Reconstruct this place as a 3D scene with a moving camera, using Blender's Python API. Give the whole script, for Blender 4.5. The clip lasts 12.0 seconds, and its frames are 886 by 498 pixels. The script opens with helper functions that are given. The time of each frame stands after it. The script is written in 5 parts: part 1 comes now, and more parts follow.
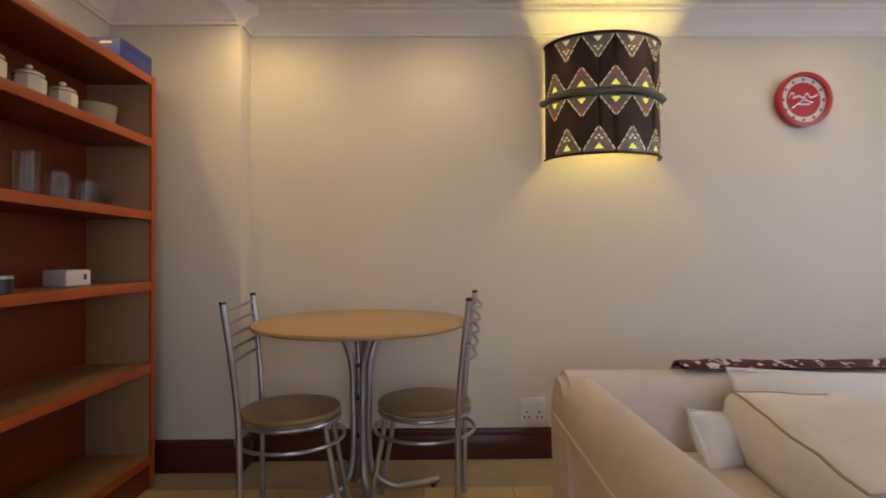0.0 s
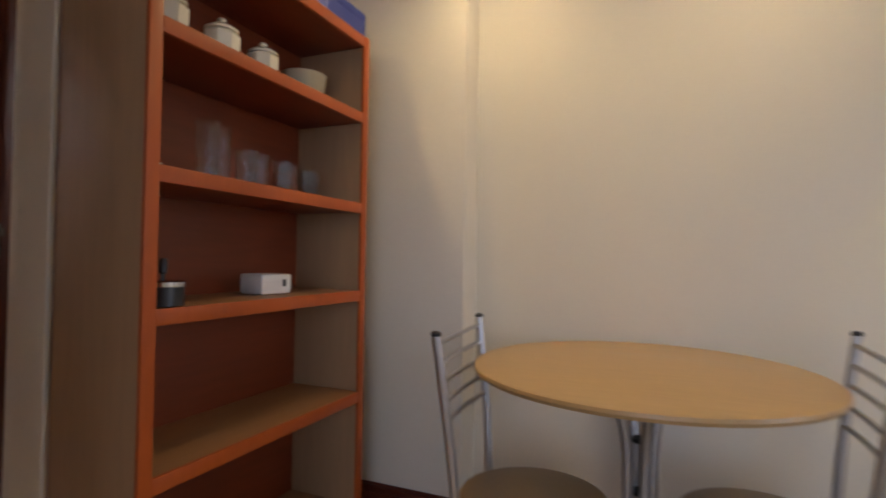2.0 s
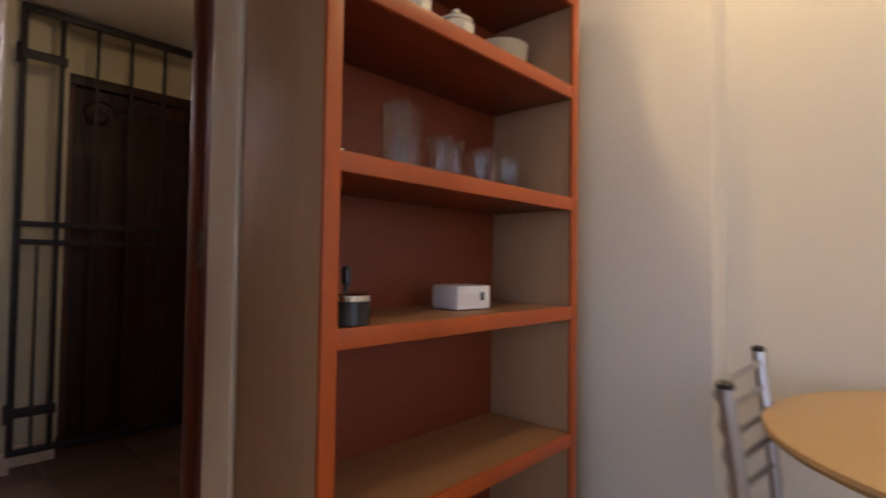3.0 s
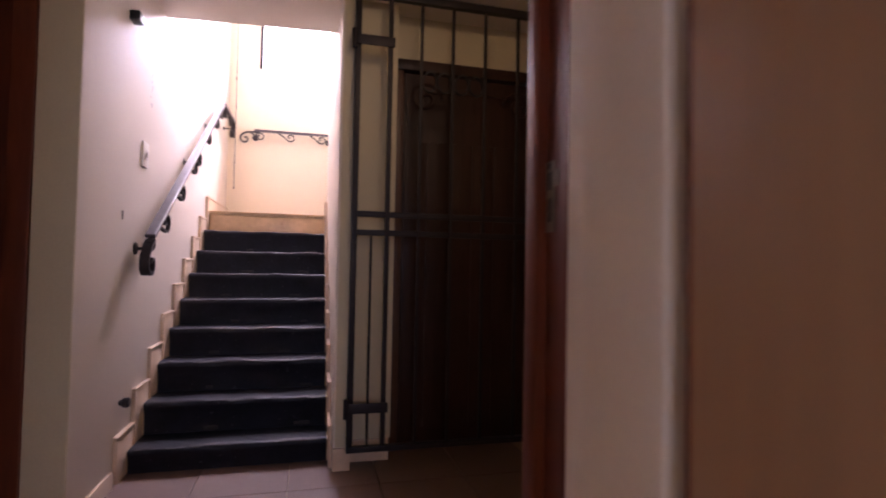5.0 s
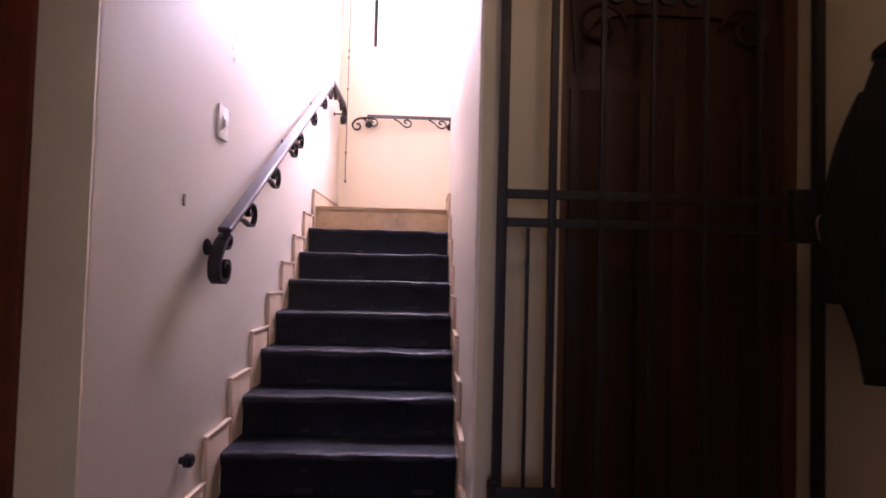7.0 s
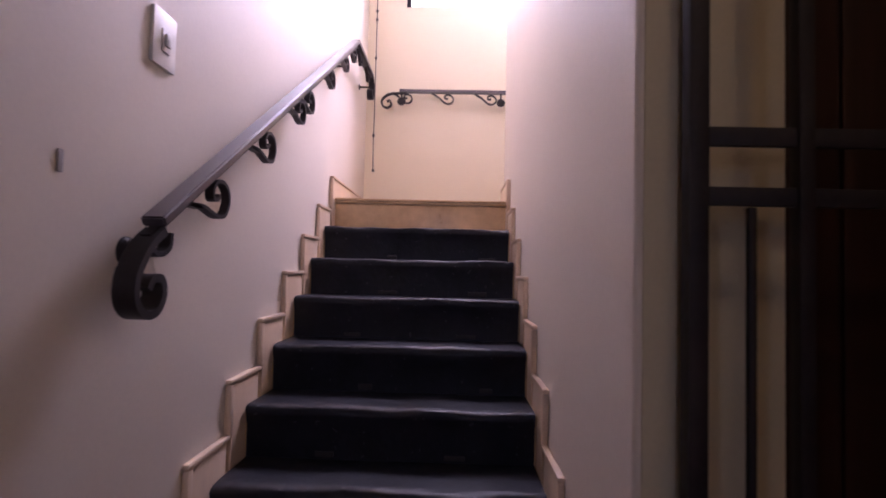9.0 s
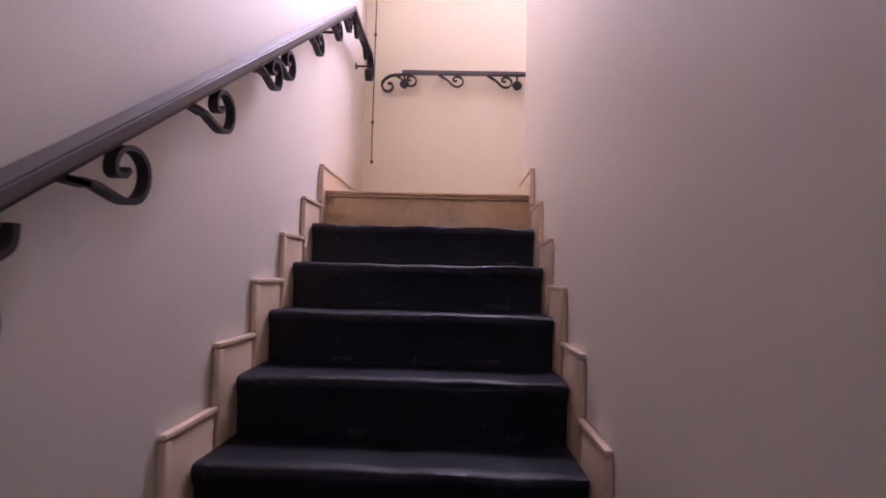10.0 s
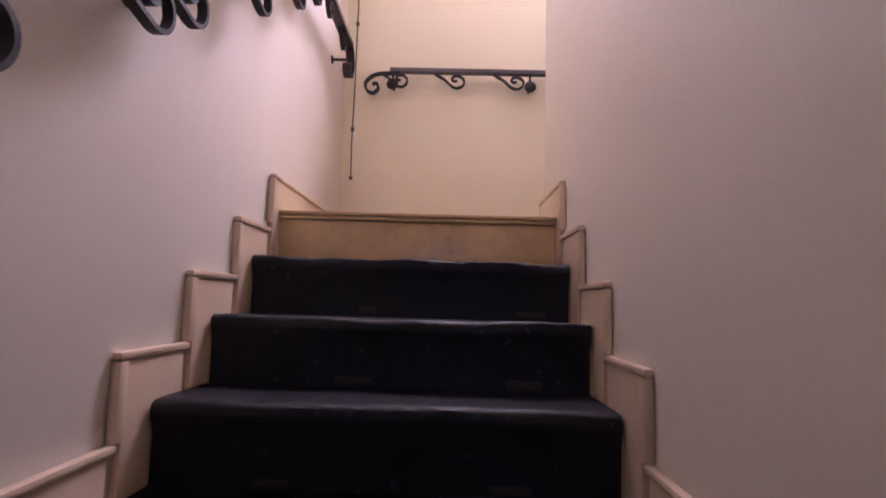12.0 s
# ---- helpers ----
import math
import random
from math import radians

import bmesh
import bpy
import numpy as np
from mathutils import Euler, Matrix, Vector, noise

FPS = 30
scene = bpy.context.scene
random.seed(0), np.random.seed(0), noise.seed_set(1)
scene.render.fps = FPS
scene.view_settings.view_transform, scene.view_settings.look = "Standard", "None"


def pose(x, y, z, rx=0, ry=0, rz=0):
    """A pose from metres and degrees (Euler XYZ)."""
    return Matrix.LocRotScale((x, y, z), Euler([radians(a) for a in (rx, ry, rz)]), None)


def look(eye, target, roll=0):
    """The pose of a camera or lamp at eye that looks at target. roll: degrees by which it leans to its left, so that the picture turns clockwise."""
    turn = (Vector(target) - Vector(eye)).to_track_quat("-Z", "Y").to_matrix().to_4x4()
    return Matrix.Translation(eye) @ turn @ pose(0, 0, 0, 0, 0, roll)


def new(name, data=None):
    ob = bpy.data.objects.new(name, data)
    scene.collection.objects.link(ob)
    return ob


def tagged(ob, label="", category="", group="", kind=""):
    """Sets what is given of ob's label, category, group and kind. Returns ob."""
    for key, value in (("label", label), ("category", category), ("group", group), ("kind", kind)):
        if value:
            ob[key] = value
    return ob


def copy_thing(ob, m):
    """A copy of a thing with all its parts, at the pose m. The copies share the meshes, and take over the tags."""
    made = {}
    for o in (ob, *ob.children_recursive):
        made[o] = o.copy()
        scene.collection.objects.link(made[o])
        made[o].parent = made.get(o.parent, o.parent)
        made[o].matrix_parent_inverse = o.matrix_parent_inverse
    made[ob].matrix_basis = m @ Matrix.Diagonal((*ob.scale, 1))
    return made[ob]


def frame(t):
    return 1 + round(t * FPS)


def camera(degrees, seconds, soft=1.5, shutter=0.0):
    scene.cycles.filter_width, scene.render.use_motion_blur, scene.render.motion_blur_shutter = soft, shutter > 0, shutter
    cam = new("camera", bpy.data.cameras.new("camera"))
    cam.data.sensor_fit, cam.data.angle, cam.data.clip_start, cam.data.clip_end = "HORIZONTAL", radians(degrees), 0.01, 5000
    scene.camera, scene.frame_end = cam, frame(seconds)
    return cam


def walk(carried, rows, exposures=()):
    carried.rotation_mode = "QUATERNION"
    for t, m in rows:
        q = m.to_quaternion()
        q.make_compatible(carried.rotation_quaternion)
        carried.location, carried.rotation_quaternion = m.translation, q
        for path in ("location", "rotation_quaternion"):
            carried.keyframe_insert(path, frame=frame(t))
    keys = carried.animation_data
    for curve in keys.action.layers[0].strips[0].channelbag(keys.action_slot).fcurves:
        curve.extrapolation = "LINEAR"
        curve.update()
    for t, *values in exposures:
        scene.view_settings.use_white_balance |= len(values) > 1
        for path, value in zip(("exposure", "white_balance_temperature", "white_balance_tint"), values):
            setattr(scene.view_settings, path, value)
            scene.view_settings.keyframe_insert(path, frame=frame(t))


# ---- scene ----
cam = camera(81.0, 12.0, soft=1.75, shutter=0.5)
PATH = [
    (0, (0.593, 0.474, 1.051), (0.617, 2.473, 1.079), -0.3),
    (0.5, (0.567, 0.644, 1.038), (0.498, 2.642, 1.08), -0.1),
    (1, (0.491, 0.848, 1.057), (0.284, 2.836, 1.104), 0.1),
    (1.5, (0.401, 1.044, 1.06), (-0.035, 2.995, 1.112), 0.4),
    (2, (0.316, 1.219, 1.063), (-0.467, 3.059, 1.1), 0.9),
    (2.5, (0.183, 1.38, 1.054), (-0.921, 3.047, 1.109), 0.6),
    (3, (0.051, 1.475, 1.059), (-1.307, 2.942, 1.119), 0.8),
    (3.5, (-0.119, 1.55, 1.084), (-1.676, 2.805, 1.099), 1.4),
    (3.6, (-0.142, 1.568, 1.086), (-1.735, 2.777, 1.103), 1.0),
    (5.3, (-0.854, 1.747, 0.988), (-2.816, 2.128, 1.049), 1.2),
    (5.5, (-0.956, 1.757, 0.99), (-2.928, 2.086, 1.052), 1.1),
    (6, (-1.171, 1.768, 0.994), (-3.159, 1.976, 1.058), 1.4),
    (6.5, (-1.409, 1.718, 0.989), (-3.404, 1.831, 1.053), 1.3),
    (7, (-1.599, 1.685, 0.998), (-3.597, 1.75, 1.065), 1.5),
    (7.2, (-1.685, 1.674, 1.008), (-3.684, 1.724, 1.07), 1.4),
    (9, (-2.444, 1.564, 1.024), (-4.442, 1.518, 1.104), 1.4),
    (9.5, (-2.668, 1.552, 1.024), (-4.666, 1.502, 1.109), 1.3),
    (10, (-2.877, 1.516, 1.04), (-4.874, 1.462, 1.129), 1.5),
    (10.5, (-3.053, 1.507, 1.047), (-5.05, 1.457, 1.147), 1.6),
    (11, (-3.228, 1.513, 1.057), (-5.224, 1.47, 1.176), 1.6),
    (11.5, (-3.375, 1.504, 1.077), (-5.37, 1.462, 1.217), 1.6),
    (12, (-3.502, 1.495, 1.11), (-5.491, 1.456, 1.31), 1.7),
]
EXPOSURES = [(0.0, -0.04, 6650, 22), (1.5, 0.13, 6250, 19), (3.0, 0.54, 6050, 24), (3.7, 0.76, 6200, 32), (5.3, 0.88, 6100, 42), (7.2, 0.88, 5880, 46), (9.0, 0.10, 5800, 44), (10.5, -0.15, 5850, 43), (12.0, -0.40, 6080, 40)]
walk(cam, [(t, look(eye, target, roll)) for t, eye, target, roll in PATH], EXPOSURES)

# ---- world, sun, large lights ----
world = bpy.data.worlds.new("world")
scene.world = world
world.use_nodes = True
sky = world.node_tree.nodes.new("ShaderNodeTexSky")
sky.sky_type, sky.sun_disc = "NISHITA", False
sky.sun_elevation, sky.sun_rotation = radians(46), radians(168)
world.node_tree.nodes["Background"].inputs[1].default_value = 0.12
world.node_tree.links.new(sky.outputs[0], world.node_tree.nodes["Background"].inputs[0])


def lamp(name, kind, m, watts, colour, **props):
    data = bpy.data.lights.new(name, kind)
    data.energy, data.color = watts, colour
    if kind == "AREA":
        data.shape, data.size, data.size_y = "RECTANGLE", props["size"], props["size_y"]
        data.spread = radians(props.get("spread", 180))
    elif kind == "SPOT":
        data.spot_size, data.spot_blend = radians(props["cone"]), props["blend"]
        data.shadow_soft_size = props["soft"]
    else:
        data.shadow_soft_size = props["soft"]
    ob = new(name, data)
    ob.matrix_world = m
    return ob


sun = bpy.data.lights.new("sun", "SUN")
sun.energy, sun.angle, sun.color = 1.0, radians(12), (1.0, 0.96, 0.90)
new("sun", sun).matrix_world = look((6, -28, 30), (0, 0, 0))
# daylight in the stairwell's window and in the two windows behind the camera
lamp("stair_window_daylight", "AREA", look((-6.06, 2.05, 3.88), (-3.2, 1.05, 2.1)), 80, (0.94, 0.92, 1.0), size=1.2, size_y=0.9, spread=104)
lamp("lounge_window_daylight", "AREA", look((3.57, 1.75, 1.45), (0.0, 2.1, 1.1)), 18, (0.70, 0.82, 1.0), size=1.5, size_y=1.3)
lamp("lounge_window_daylight", "AREA", look((1.05, -1.68, 1.30), (0.4, 3.0, 0.9)), 23, (0.62, 0.78, 1.0), size=1.5, size_y=1.3)
# warm fill added out of view to brighten the hall, no known fitting
lamp("hall_fill_light", "POINT", pose(-2.20, 2.20, 2.26), 3.0, (1.0, 0.77, 0.42), soft=0.08)
# bulb of the wall lamp and the downlights in the ceiling
lamp("wall_lamp_bulb", "POINT", pose(1.472, 3.08, 1.86), 12, (1.0, 0.79, 0.20), soft=0.04)
DOWNLIGHTS = [(-0.88, 2.12), (-0.22, 2.84), (0.62, 2.80), (1.98, 2.80), (2.62, 2.82)]
for (dx, dy), watts in zip(DOWNLIGHTS, (22, 12, 11, 6, 5)):
    lamp("downlight_bulb", "SPOT", pose(dx, dy, 2.325), watts, (1.0, 0.77, 0.36), cone=168, blend=1.0, soft=0.035)

# ---- materials ----


def material(name, colour, rough=0.6, metal=0.0, vary=0.12, scale=6.0, bump=0.0, fine=60.0, per=0.0, coat=0.0, stretch=(1, 1, 1), spots=None, gloss=0.5):
    """A surface with two scales of mottling, grain relief and, where asked, a shade of its own for each piece."""
    m = bpy.data.materials.new(name)
    m.use_nodes = True
    n, l = m.node_tree.nodes, m.node_tree.links
    b = n["Principled BSDF"]
    b.inputs["Roughness"].default_value, b.inputs["Metallic"].default_value = rough, metal
    b.inputs["Coat Weight"].default_value, b.inputs["Specular IOR Level"].default_value = coat, gloss
    where = n.new("ShaderNodeTexCoord")
    mapped = n.new("ShaderNodeMapping")
    mapped.inputs["Scale"].default_value = stretch
    l.new(where.outputs["Object"], mapped.inputs[0])
    big, small = n.new("ShaderNodeTexNoise"), n.new("ShaderNodeTexNoise")
    big.inputs["Scale"].default_value, big.inputs["Detail"].default_value = scale, 5
    small.inputs["Scale"].default_value, small.inputs["Detail"].default_value = fine, 4
    for tex in (big, small):
        l.new(mapped.outputs[0], tex.inputs["Vector"])
    mix = n.new("ShaderNodeMath")
    mix.operation = "MULTIPLY_ADD"
    mix.inputs[1].default_value = 0.35
    l.new(small.outputs[0], mix.inputs[0])
    half = n.new("ShaderNodeMath")
    half.operation = "MULTIPLY"
    half.inputs[1].default_value = 0.65
    l.new(big.outputs[0], half.inputs[0])
    l.new(half.outputs[0], mix.inputs[2])
    ramp = n.new("ShaderNodeValToRGB")
    dark, light = [max(0, c * (1 - vary)) for c in colour], [min(1, c * (1 + vary)) for c in colour]
    ramp.color_ramp.elements[0].position, ramp.color_ramp.elements[1].position = 0.3, 0.7
    ramp.color_ramp.elements[0].color, ramp.color_ramp.elements[1].color = (*dark, 1), (*light, 1)
    l.new(mix.outputs[0], ramp.inputs[0])
    out = ramp.outputs[0]
    if spots:
        vor = n.new("ShaderNodeTexNoise")
        vor.inputs["Scale"].default_value, vor.inputs["Detail"].default_value = spots[0], 3
        l.new(mapped.outputs[0], vor.inputs["Vector"])
        cut = n.new("ShaderNodeValToRGB")
        cut.color_ramp.elements[0].position, cut.color_ramp.elements[1].position = spots[1], spots[1] + 0.02
        l.new(vor.outputs[0], cut.inputs[0])
        two = n.new("ShaderNodeMix")
        two.data_type = "RGBA"
        l.new(cut.outputs[0], two.inputs["Factor"])
        l.new(out, two.inputs["A"])
        two.inputs["B"].default_value = (*spots[2], 1)
        out = two.outputs["Result"]
    if per:
        info, hsv = n.new("ShaderNodeObjectInfo"), n.new("ShaderNodeHueSaturation")
        span = n.new("ShaderNodeMapRange")
        span.inputs["To Min"].default_value, span.inputs["To Max"].default_value = 1 - per, 1 + per
        l.new(info.outputs["Random"], span.inputs[0])
        l.new(span.outputs[0], hsv.inputs["Value"])
        l.new(out, hsv.inputs["Color"])
        out = hsv.outputs[0]
    l.new(out, b.inputs["Base Color"])
    rr = n.new("ShaderNodeMapRange")
    rr.inputs["To Min"].default_value, rr.inputs["To Max"].default_value = max(0.02, rough - 0.08), min(1, rough + 0.1)
    l.new(big.outputs[0], rr.inputs[0])
    l.new(rr.outputs[0], b.inputs["Roughness"])
    if bump:
        bp = n.new("ShaderNodeBump")
        bp.inputs["Strength"].default_value, bp.inputs["Distance"].default_value = bump, 0.004
        l.new(mix.outputs[0], bp.inputs["Height"])
        l.new(bp.outputs[0], b.inputs["Normal"])
    return m


def glowing(name, colour, strength):
    m = bpy.data.materials.new(name)
    m.use_nodes = True
    b = m.node_tree.nodes["Principled BSDF"]
    b.inputs["Base Color"].default_value = (*colour, 1)
    b.inputs["Emission Color"].default_value = (*colour, 1)
    b.inputs["Emission Strength"].default_value = strength
    return m


def clear(name, tint=(0.97, 0.98, 0.97)):
    """Thin clear glass: see-through with a mirror gloss that grows towards the rim."""
    m = bpy.data.materials.new(name)
    m.use_nodes = True
    n, l = m.node_tree.nodes, m.node_tree.links
    n.remove(n["Principled BSDF"])
    see, shine, blend, rim = n.new("ShaderNodeBsdfTransparent"), n.new("ShaderNodeBsdfGlossy"), n.new("ShaderNodeMixShader"), n.new("ShaderNodeLayerWeight")
    see.inputs[0].default_value = (*tint, 1)
    shine.inputs["Roughness"].default_value = 0.03
    power, spread = n.new("ShaderNodeMath"), n.new("ShaderNodeMath")
    power.operation, spread.operation = "POWER", "MULTIPLY_ADD"
    power.inputs[1].default_value = 3.2
    spread.inputs[1].default_value, spread.inputs[2].default_value = 0.62, 0.020
    l.new(rim.outputs["Facing"], power.inputs[0])
    l.new(power.outputs[0], spread.inputs[0])
    l.new(spread.outputs[0], blend.inputs[0])
    l.new(see.outputs[0], blend.inputs[1])
    l.new(shine.outputs[0], blend.inputs[2])
    l.new(blend.outputs[0], n["Material Output"].inputs[0])
    return m


CREAM = material("cream_wall_paint", (0.70, 0.637, 0.53), 0.62, vary=0.05, scale=1.3, bump=0.10, fine=140)
STAIRPAINT = material("pale_stair_paint", (0.76, 0.69, 0.60), 0.55, vary=0.05, scale=1.5, bump=0.10, fine=120)
BACKPAINT = material("cream_landing_paint", (0.78, 0.69, 0.52), 0.6, vary=0.04, scale=1.2, bump=0.08, fine=120)
HALLPAINT = material("yellowed_hall_paint", (0.60, 0.53, 0.36), 0.65, vary=0.07, scale=1.5, bump=0.10, fine=120)
WHITE = material("white_plaster", (0.80, 0.76, 0.68), 0.55, vary=0.04, scale=3, bump=0.05)
MAHOGANY = material("dark_mahogany_varnish", (0.13, 0.032, 0.014), 0.40, vary=0.35, scale=5, fine=40, bump=0.06, coat=0.03, gloss=0.25, stretch=(1, 1, 0.12))
SKIRT = material("dark_red_skirting", (0.075, 0.016, 0.010), 0.3, vary=0.3, scale=5, fine=40, coat=0.4, stretch=(0.15, 0.15, 1))
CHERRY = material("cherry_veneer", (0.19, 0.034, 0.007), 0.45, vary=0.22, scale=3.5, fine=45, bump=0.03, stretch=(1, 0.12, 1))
CHERRYEDGE = material("cherry_edging", (0.40, 0.076, 0.009), 0.40, vary=0.15, scale=6, fine=60, stretch=(1, 1, 0.2))
SHELFBOARD = material("lower_board_brown", (0.29, 0.145, 0.062), 0.45, vary=0.14, scale=4, fine=55, stretch=(1, 0.12, 1))
BEECH = material("pale_beech_veneer", (0.38, 0.235, 0.125), 0.5, vary=0.14, scale=4, fine=55, bump=0.02, stretch=(1, 1, 0.10))
TABLETOP = material("honey_table_veneer", (0.47, 0.30, 0.13), 0.38, vary=0.10, scale=4, fine=50, stretch=(0.2, 1, 1))
SEATWOOD = material("bronze_vinyl_seat", (0.26, 0.165, 0.075), 0.35, vary=0.12, scale=8, fine=70, bump=0.04)
STEEL = material("brushed_grey_steel", (0.46, 0.45, 0.45), 0.34, 0.9, vary=0.10, scale=12, fine=90)
IRON = material("black_wrought_iron", (0.020, 0.015, 0.016), 0.50, 0.1, gloss=0.35, vary=0.4, scale=18, fine=90, bump=0.15)
RAILIRON = material("dark_painted_rail", (0.060, 0.050, 0.060), 0.30, 0.2, vary=0.25, scale=14, fine=80, bump=0.06, coat=0.3)
DOORWOOD = material("dark_carved_hardwood", (0.040, 0.016, 0.010), 0.45, vary=0.5, scale=4, fine=35, bump=0.12, gloss=0.25, stretch=(1, 1, 0.10))
DOORFRAME = material("oiled_door_frame", (0.085, 0.034, 0.016), 0.4, vary=0.3, scale=5, fine=40, stretch=(1, 1, 0.10))
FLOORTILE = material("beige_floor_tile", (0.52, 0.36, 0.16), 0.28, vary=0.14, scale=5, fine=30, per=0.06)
HALLTILE = material("darker_hall_tile", (0.135, 0.080, 0.056), 0.50, vary=0.12, scale=5, fine=30, per=0.06)
GROUT = material("tile_grout", (0.30, 0.23, 0.15), 0.9, vary=0.1)
STAIRTILE = material("stair_edge_tile", (0.68, 0.52, 0.37), 0.32, vary=0.09, scale=7, fine=40, per=0.04)
RISERTILE = material("beige_riser_tile", (0.56, 0.38, 0.20), 0.30, vary=0.20, scale=7, fine=30)
RUBBER = material("worn_black_rubber", (0.007, 0.007, 0.011), 0.44, vary=0.6, scale=9, fine=45, bump=0.9, gloss=0.28, spots=(42, 0.68, (0.035, 0.035, 0.042)))
SCUFF = material("grey_wall_scuff", (0.46, 0.43, 0.42), 0.7, vary=0.15, scale=40)
WORN = material("scuffed_rubber_backing", (0.022, 0.019, 0.018), 0.7, vary=0.3, scale=30, bump=0.3)
LINEN = material("cream_sofa_linen", (0.68, 0.58, 0.48), 0.9, vary=0.07, scale=9, fine=200, bump=0.9)
PALELINEN = material("pale_linen_cover", (0.80, 0.74, 0.68), 0.9, vary=0.07, scale=7, fine=200, bump=0.8)
SHEET = material("white_cotton_sheet", (0.80, 0.78, 0.76), 0.9, vary=0.04, scale=4, fine=200, bump=0.2)
THROW = material("burgundy_patterned_throw", (0.085, 0.016, 0.020), 0.95, vary=0.2, scale=9, fine=120, bump=0.4, spots=(34, 0.55, (0.66, 0.58, 0.52)))
CERAMIC = material("cream_glazed_ceramic", (0.74, 0.66, 0.50), 0.2, vary=0.03, scale=8, coat=0.5)
PLATEWARE = material("cream_plate_ceramic", (0.66, 0.60, 0.44), 0.25, vary=0.04, coat=0.4)
GLASS = clear("drinking_glass")
BLUE = material("blue_card_box", (0.035, 0.055, 0.26), 0.45, vary=0.15, scale=7)
PAPERBOX = material("white_card_box", (0.72, 0.68, 0.64), 0.6, vary=0.06, scale=20)
INK = material("dark_print", (0.05, 0.045, 0.045), 0.6)
BLACKTIN = material("black_enamel_tin", (0.016, 0.016, 0.018), 0.3, vary=0.2)
CHROME = material("polished_chrome", (0.75, 0.74, 0.72), 0.12, 1.0, vary=0.05)
REDPAINT = material("red_enamel", (0.42, 0.018, 0.016), 0.3, vary=0.08, coat=0.3)
DIALWHITE = material("white_dial", (0.66, 0.62, 0.60), 0.4, vary=0.05)
LAMPTIN = material("dark_brown_lamp_metal", (0.045, 0.022, 0.013), 0.5, 0.4, vary=0.3, scale=10)
LAMPGREY = material("hammered_grey_metal", (0.22, 0.19, 0.155), 0.45, 0.6, vary=0.25, scale=22, bump=0.2)
LAMPBELT = material("grey_belt_metal", (0.12, 0.115, 0.095), 0.5, 0.4, vary=0.25, scale=20, bump=0.2)
GLOWGLASS = glowing("lit_yellow_glass", (0.72, 0.70, 0.10), 0.8)
GLOWSLIT = glowing("lit_slit", (0.85, 0.72, 0.45), 0.35)
GLOWRED = glowing("lit_red_bead", (0.40, 0.03, 0.04), 0.5)
GLOWBULB = glowing("lit_downlight", (1.0, 0.85, 0.62), 18)
PLASTIC = material("white_plastic", (0.74, 0.71, 0.66), 0.35, vary=0.03)
REDCLOTH = material("red_cotton", (0.44, 0.015, 0.014), 0.9, vary=0.18, scale=5, fine=200, bump=0.3)
BLACKCLOTH = material("black_wool", (0.005, 0.005, 0.007), 0.95, vary=0.3, scale=5, fine=150, bump=0.3)
STRAW = material("pale_straw", (0.58, 0.46, 0.34), 0.85, vary=0.12, scale=12, fine=160, bump=0.4)
EYELET = material("white_eyelet_fabric", (0.66, 0.58, 0.48), 0.85, vary=0.06, fine=150, bump=0.2)
SKYGLOW = glowing("bright_sky_beyond", (0.95, 0.97, 1.0), 9.0)

# ---- mesh helpers ----


def box(bm, x0, x1, y0, y1, z0, z1, bevel=0.0):
    made = bmesh.ops.create_cube(bm, size=1.0)
    bmesh.ops.transform(bm, verts=made["verts"], matrix=Matrix.LocRotScale(((x0 + x1) / 2, (y0 + y1) / 2, (z0 + z1) / 2), None, (abs(x1 - x0), abs(y1 - y0), abs(z1 - z0))))
    if bevel:
        edges = {e for v in made["verts"] for e in v.link_edges}
        bmesh.ops.bevel(bm, geom=list(edges), offset=bevel, segments=2, profile=0.6, affect="EDGES")


def tube(bm, points, radius, sides=10, flat=None, closed=False):
    """A bar along a line of points: round, or a band flat = (half width, half thickness) with its width along flat[2]."""
    pts = [Vector(p) for p in points]
    rings = []
    side = Vector((0, 0, 1)) if abs((pts[1] - pts[0]).normalized().z) < 0.9 else Vector((1, 0, 0))
    for i, p in enumerate(pts):
        a, b = pts[max(i - 1, 0)], pts[min(i + 1, len(pts) - 1)]
        d = (b - a).normalized()
        if flat:
            u = Vector(flat[2]).normalized()
            v = d.cross(u).normalized()
            corners = [(1, 1), (-1, 1), (-1, -1), (1, -1)]
            ring = [bm.verts.new(p + u * flat[0] * cu + v * flat[1] * cv) for cu, cv in corners]
        else:
            u = (side - d * side.dot(d)).normalized()
            side = u
            v = d.cross(u)
            r = radius[i] if isinstance(radius, (list, tuple)) else radius
            ring = [bm.verts.new(p + (u * math.cos(2 * math.pi * k / sides) + v * math.sin(2 * math.pi * k / sides)) * r) for k in range(sides)]
        rings.append(ring)
    n = len(rings[0])
    for r0, r1 in zip(rings, rings[1:]):
        for k in range(n):
            bm.faces.new((r0[k], r0[(k + 1) % n], r1[(k + 1) % n], r1[k]))
    bm.faces.new(rings[0][::-1])
    bm.faces.new(rings[-1])


def lathe(bm, profile, centre=(0, 0, 0), segments=28):
    """A turned shape from (radius, height) pairs, bottom to top."""
    c = Vector(centre)
    rings = []
    for r, h in profile:
        rings.append([bm.verts.new(c + Vector((r * math.cos(2 * math.pi * k / segments), r * math.sin(2 * math.pi * k / segments), h))) for k in range(segments)])
    for r0, r1 in zip(rings, rings[1:]):
        for k in range(segments):
            bm.faces.new((r0[k], r0[(k + 1) % segments], r1[(k + 1) % segments], r1[k]))
    bm.faces.new(rings[0][::-1])
    bm.faces.new(rings[-1])


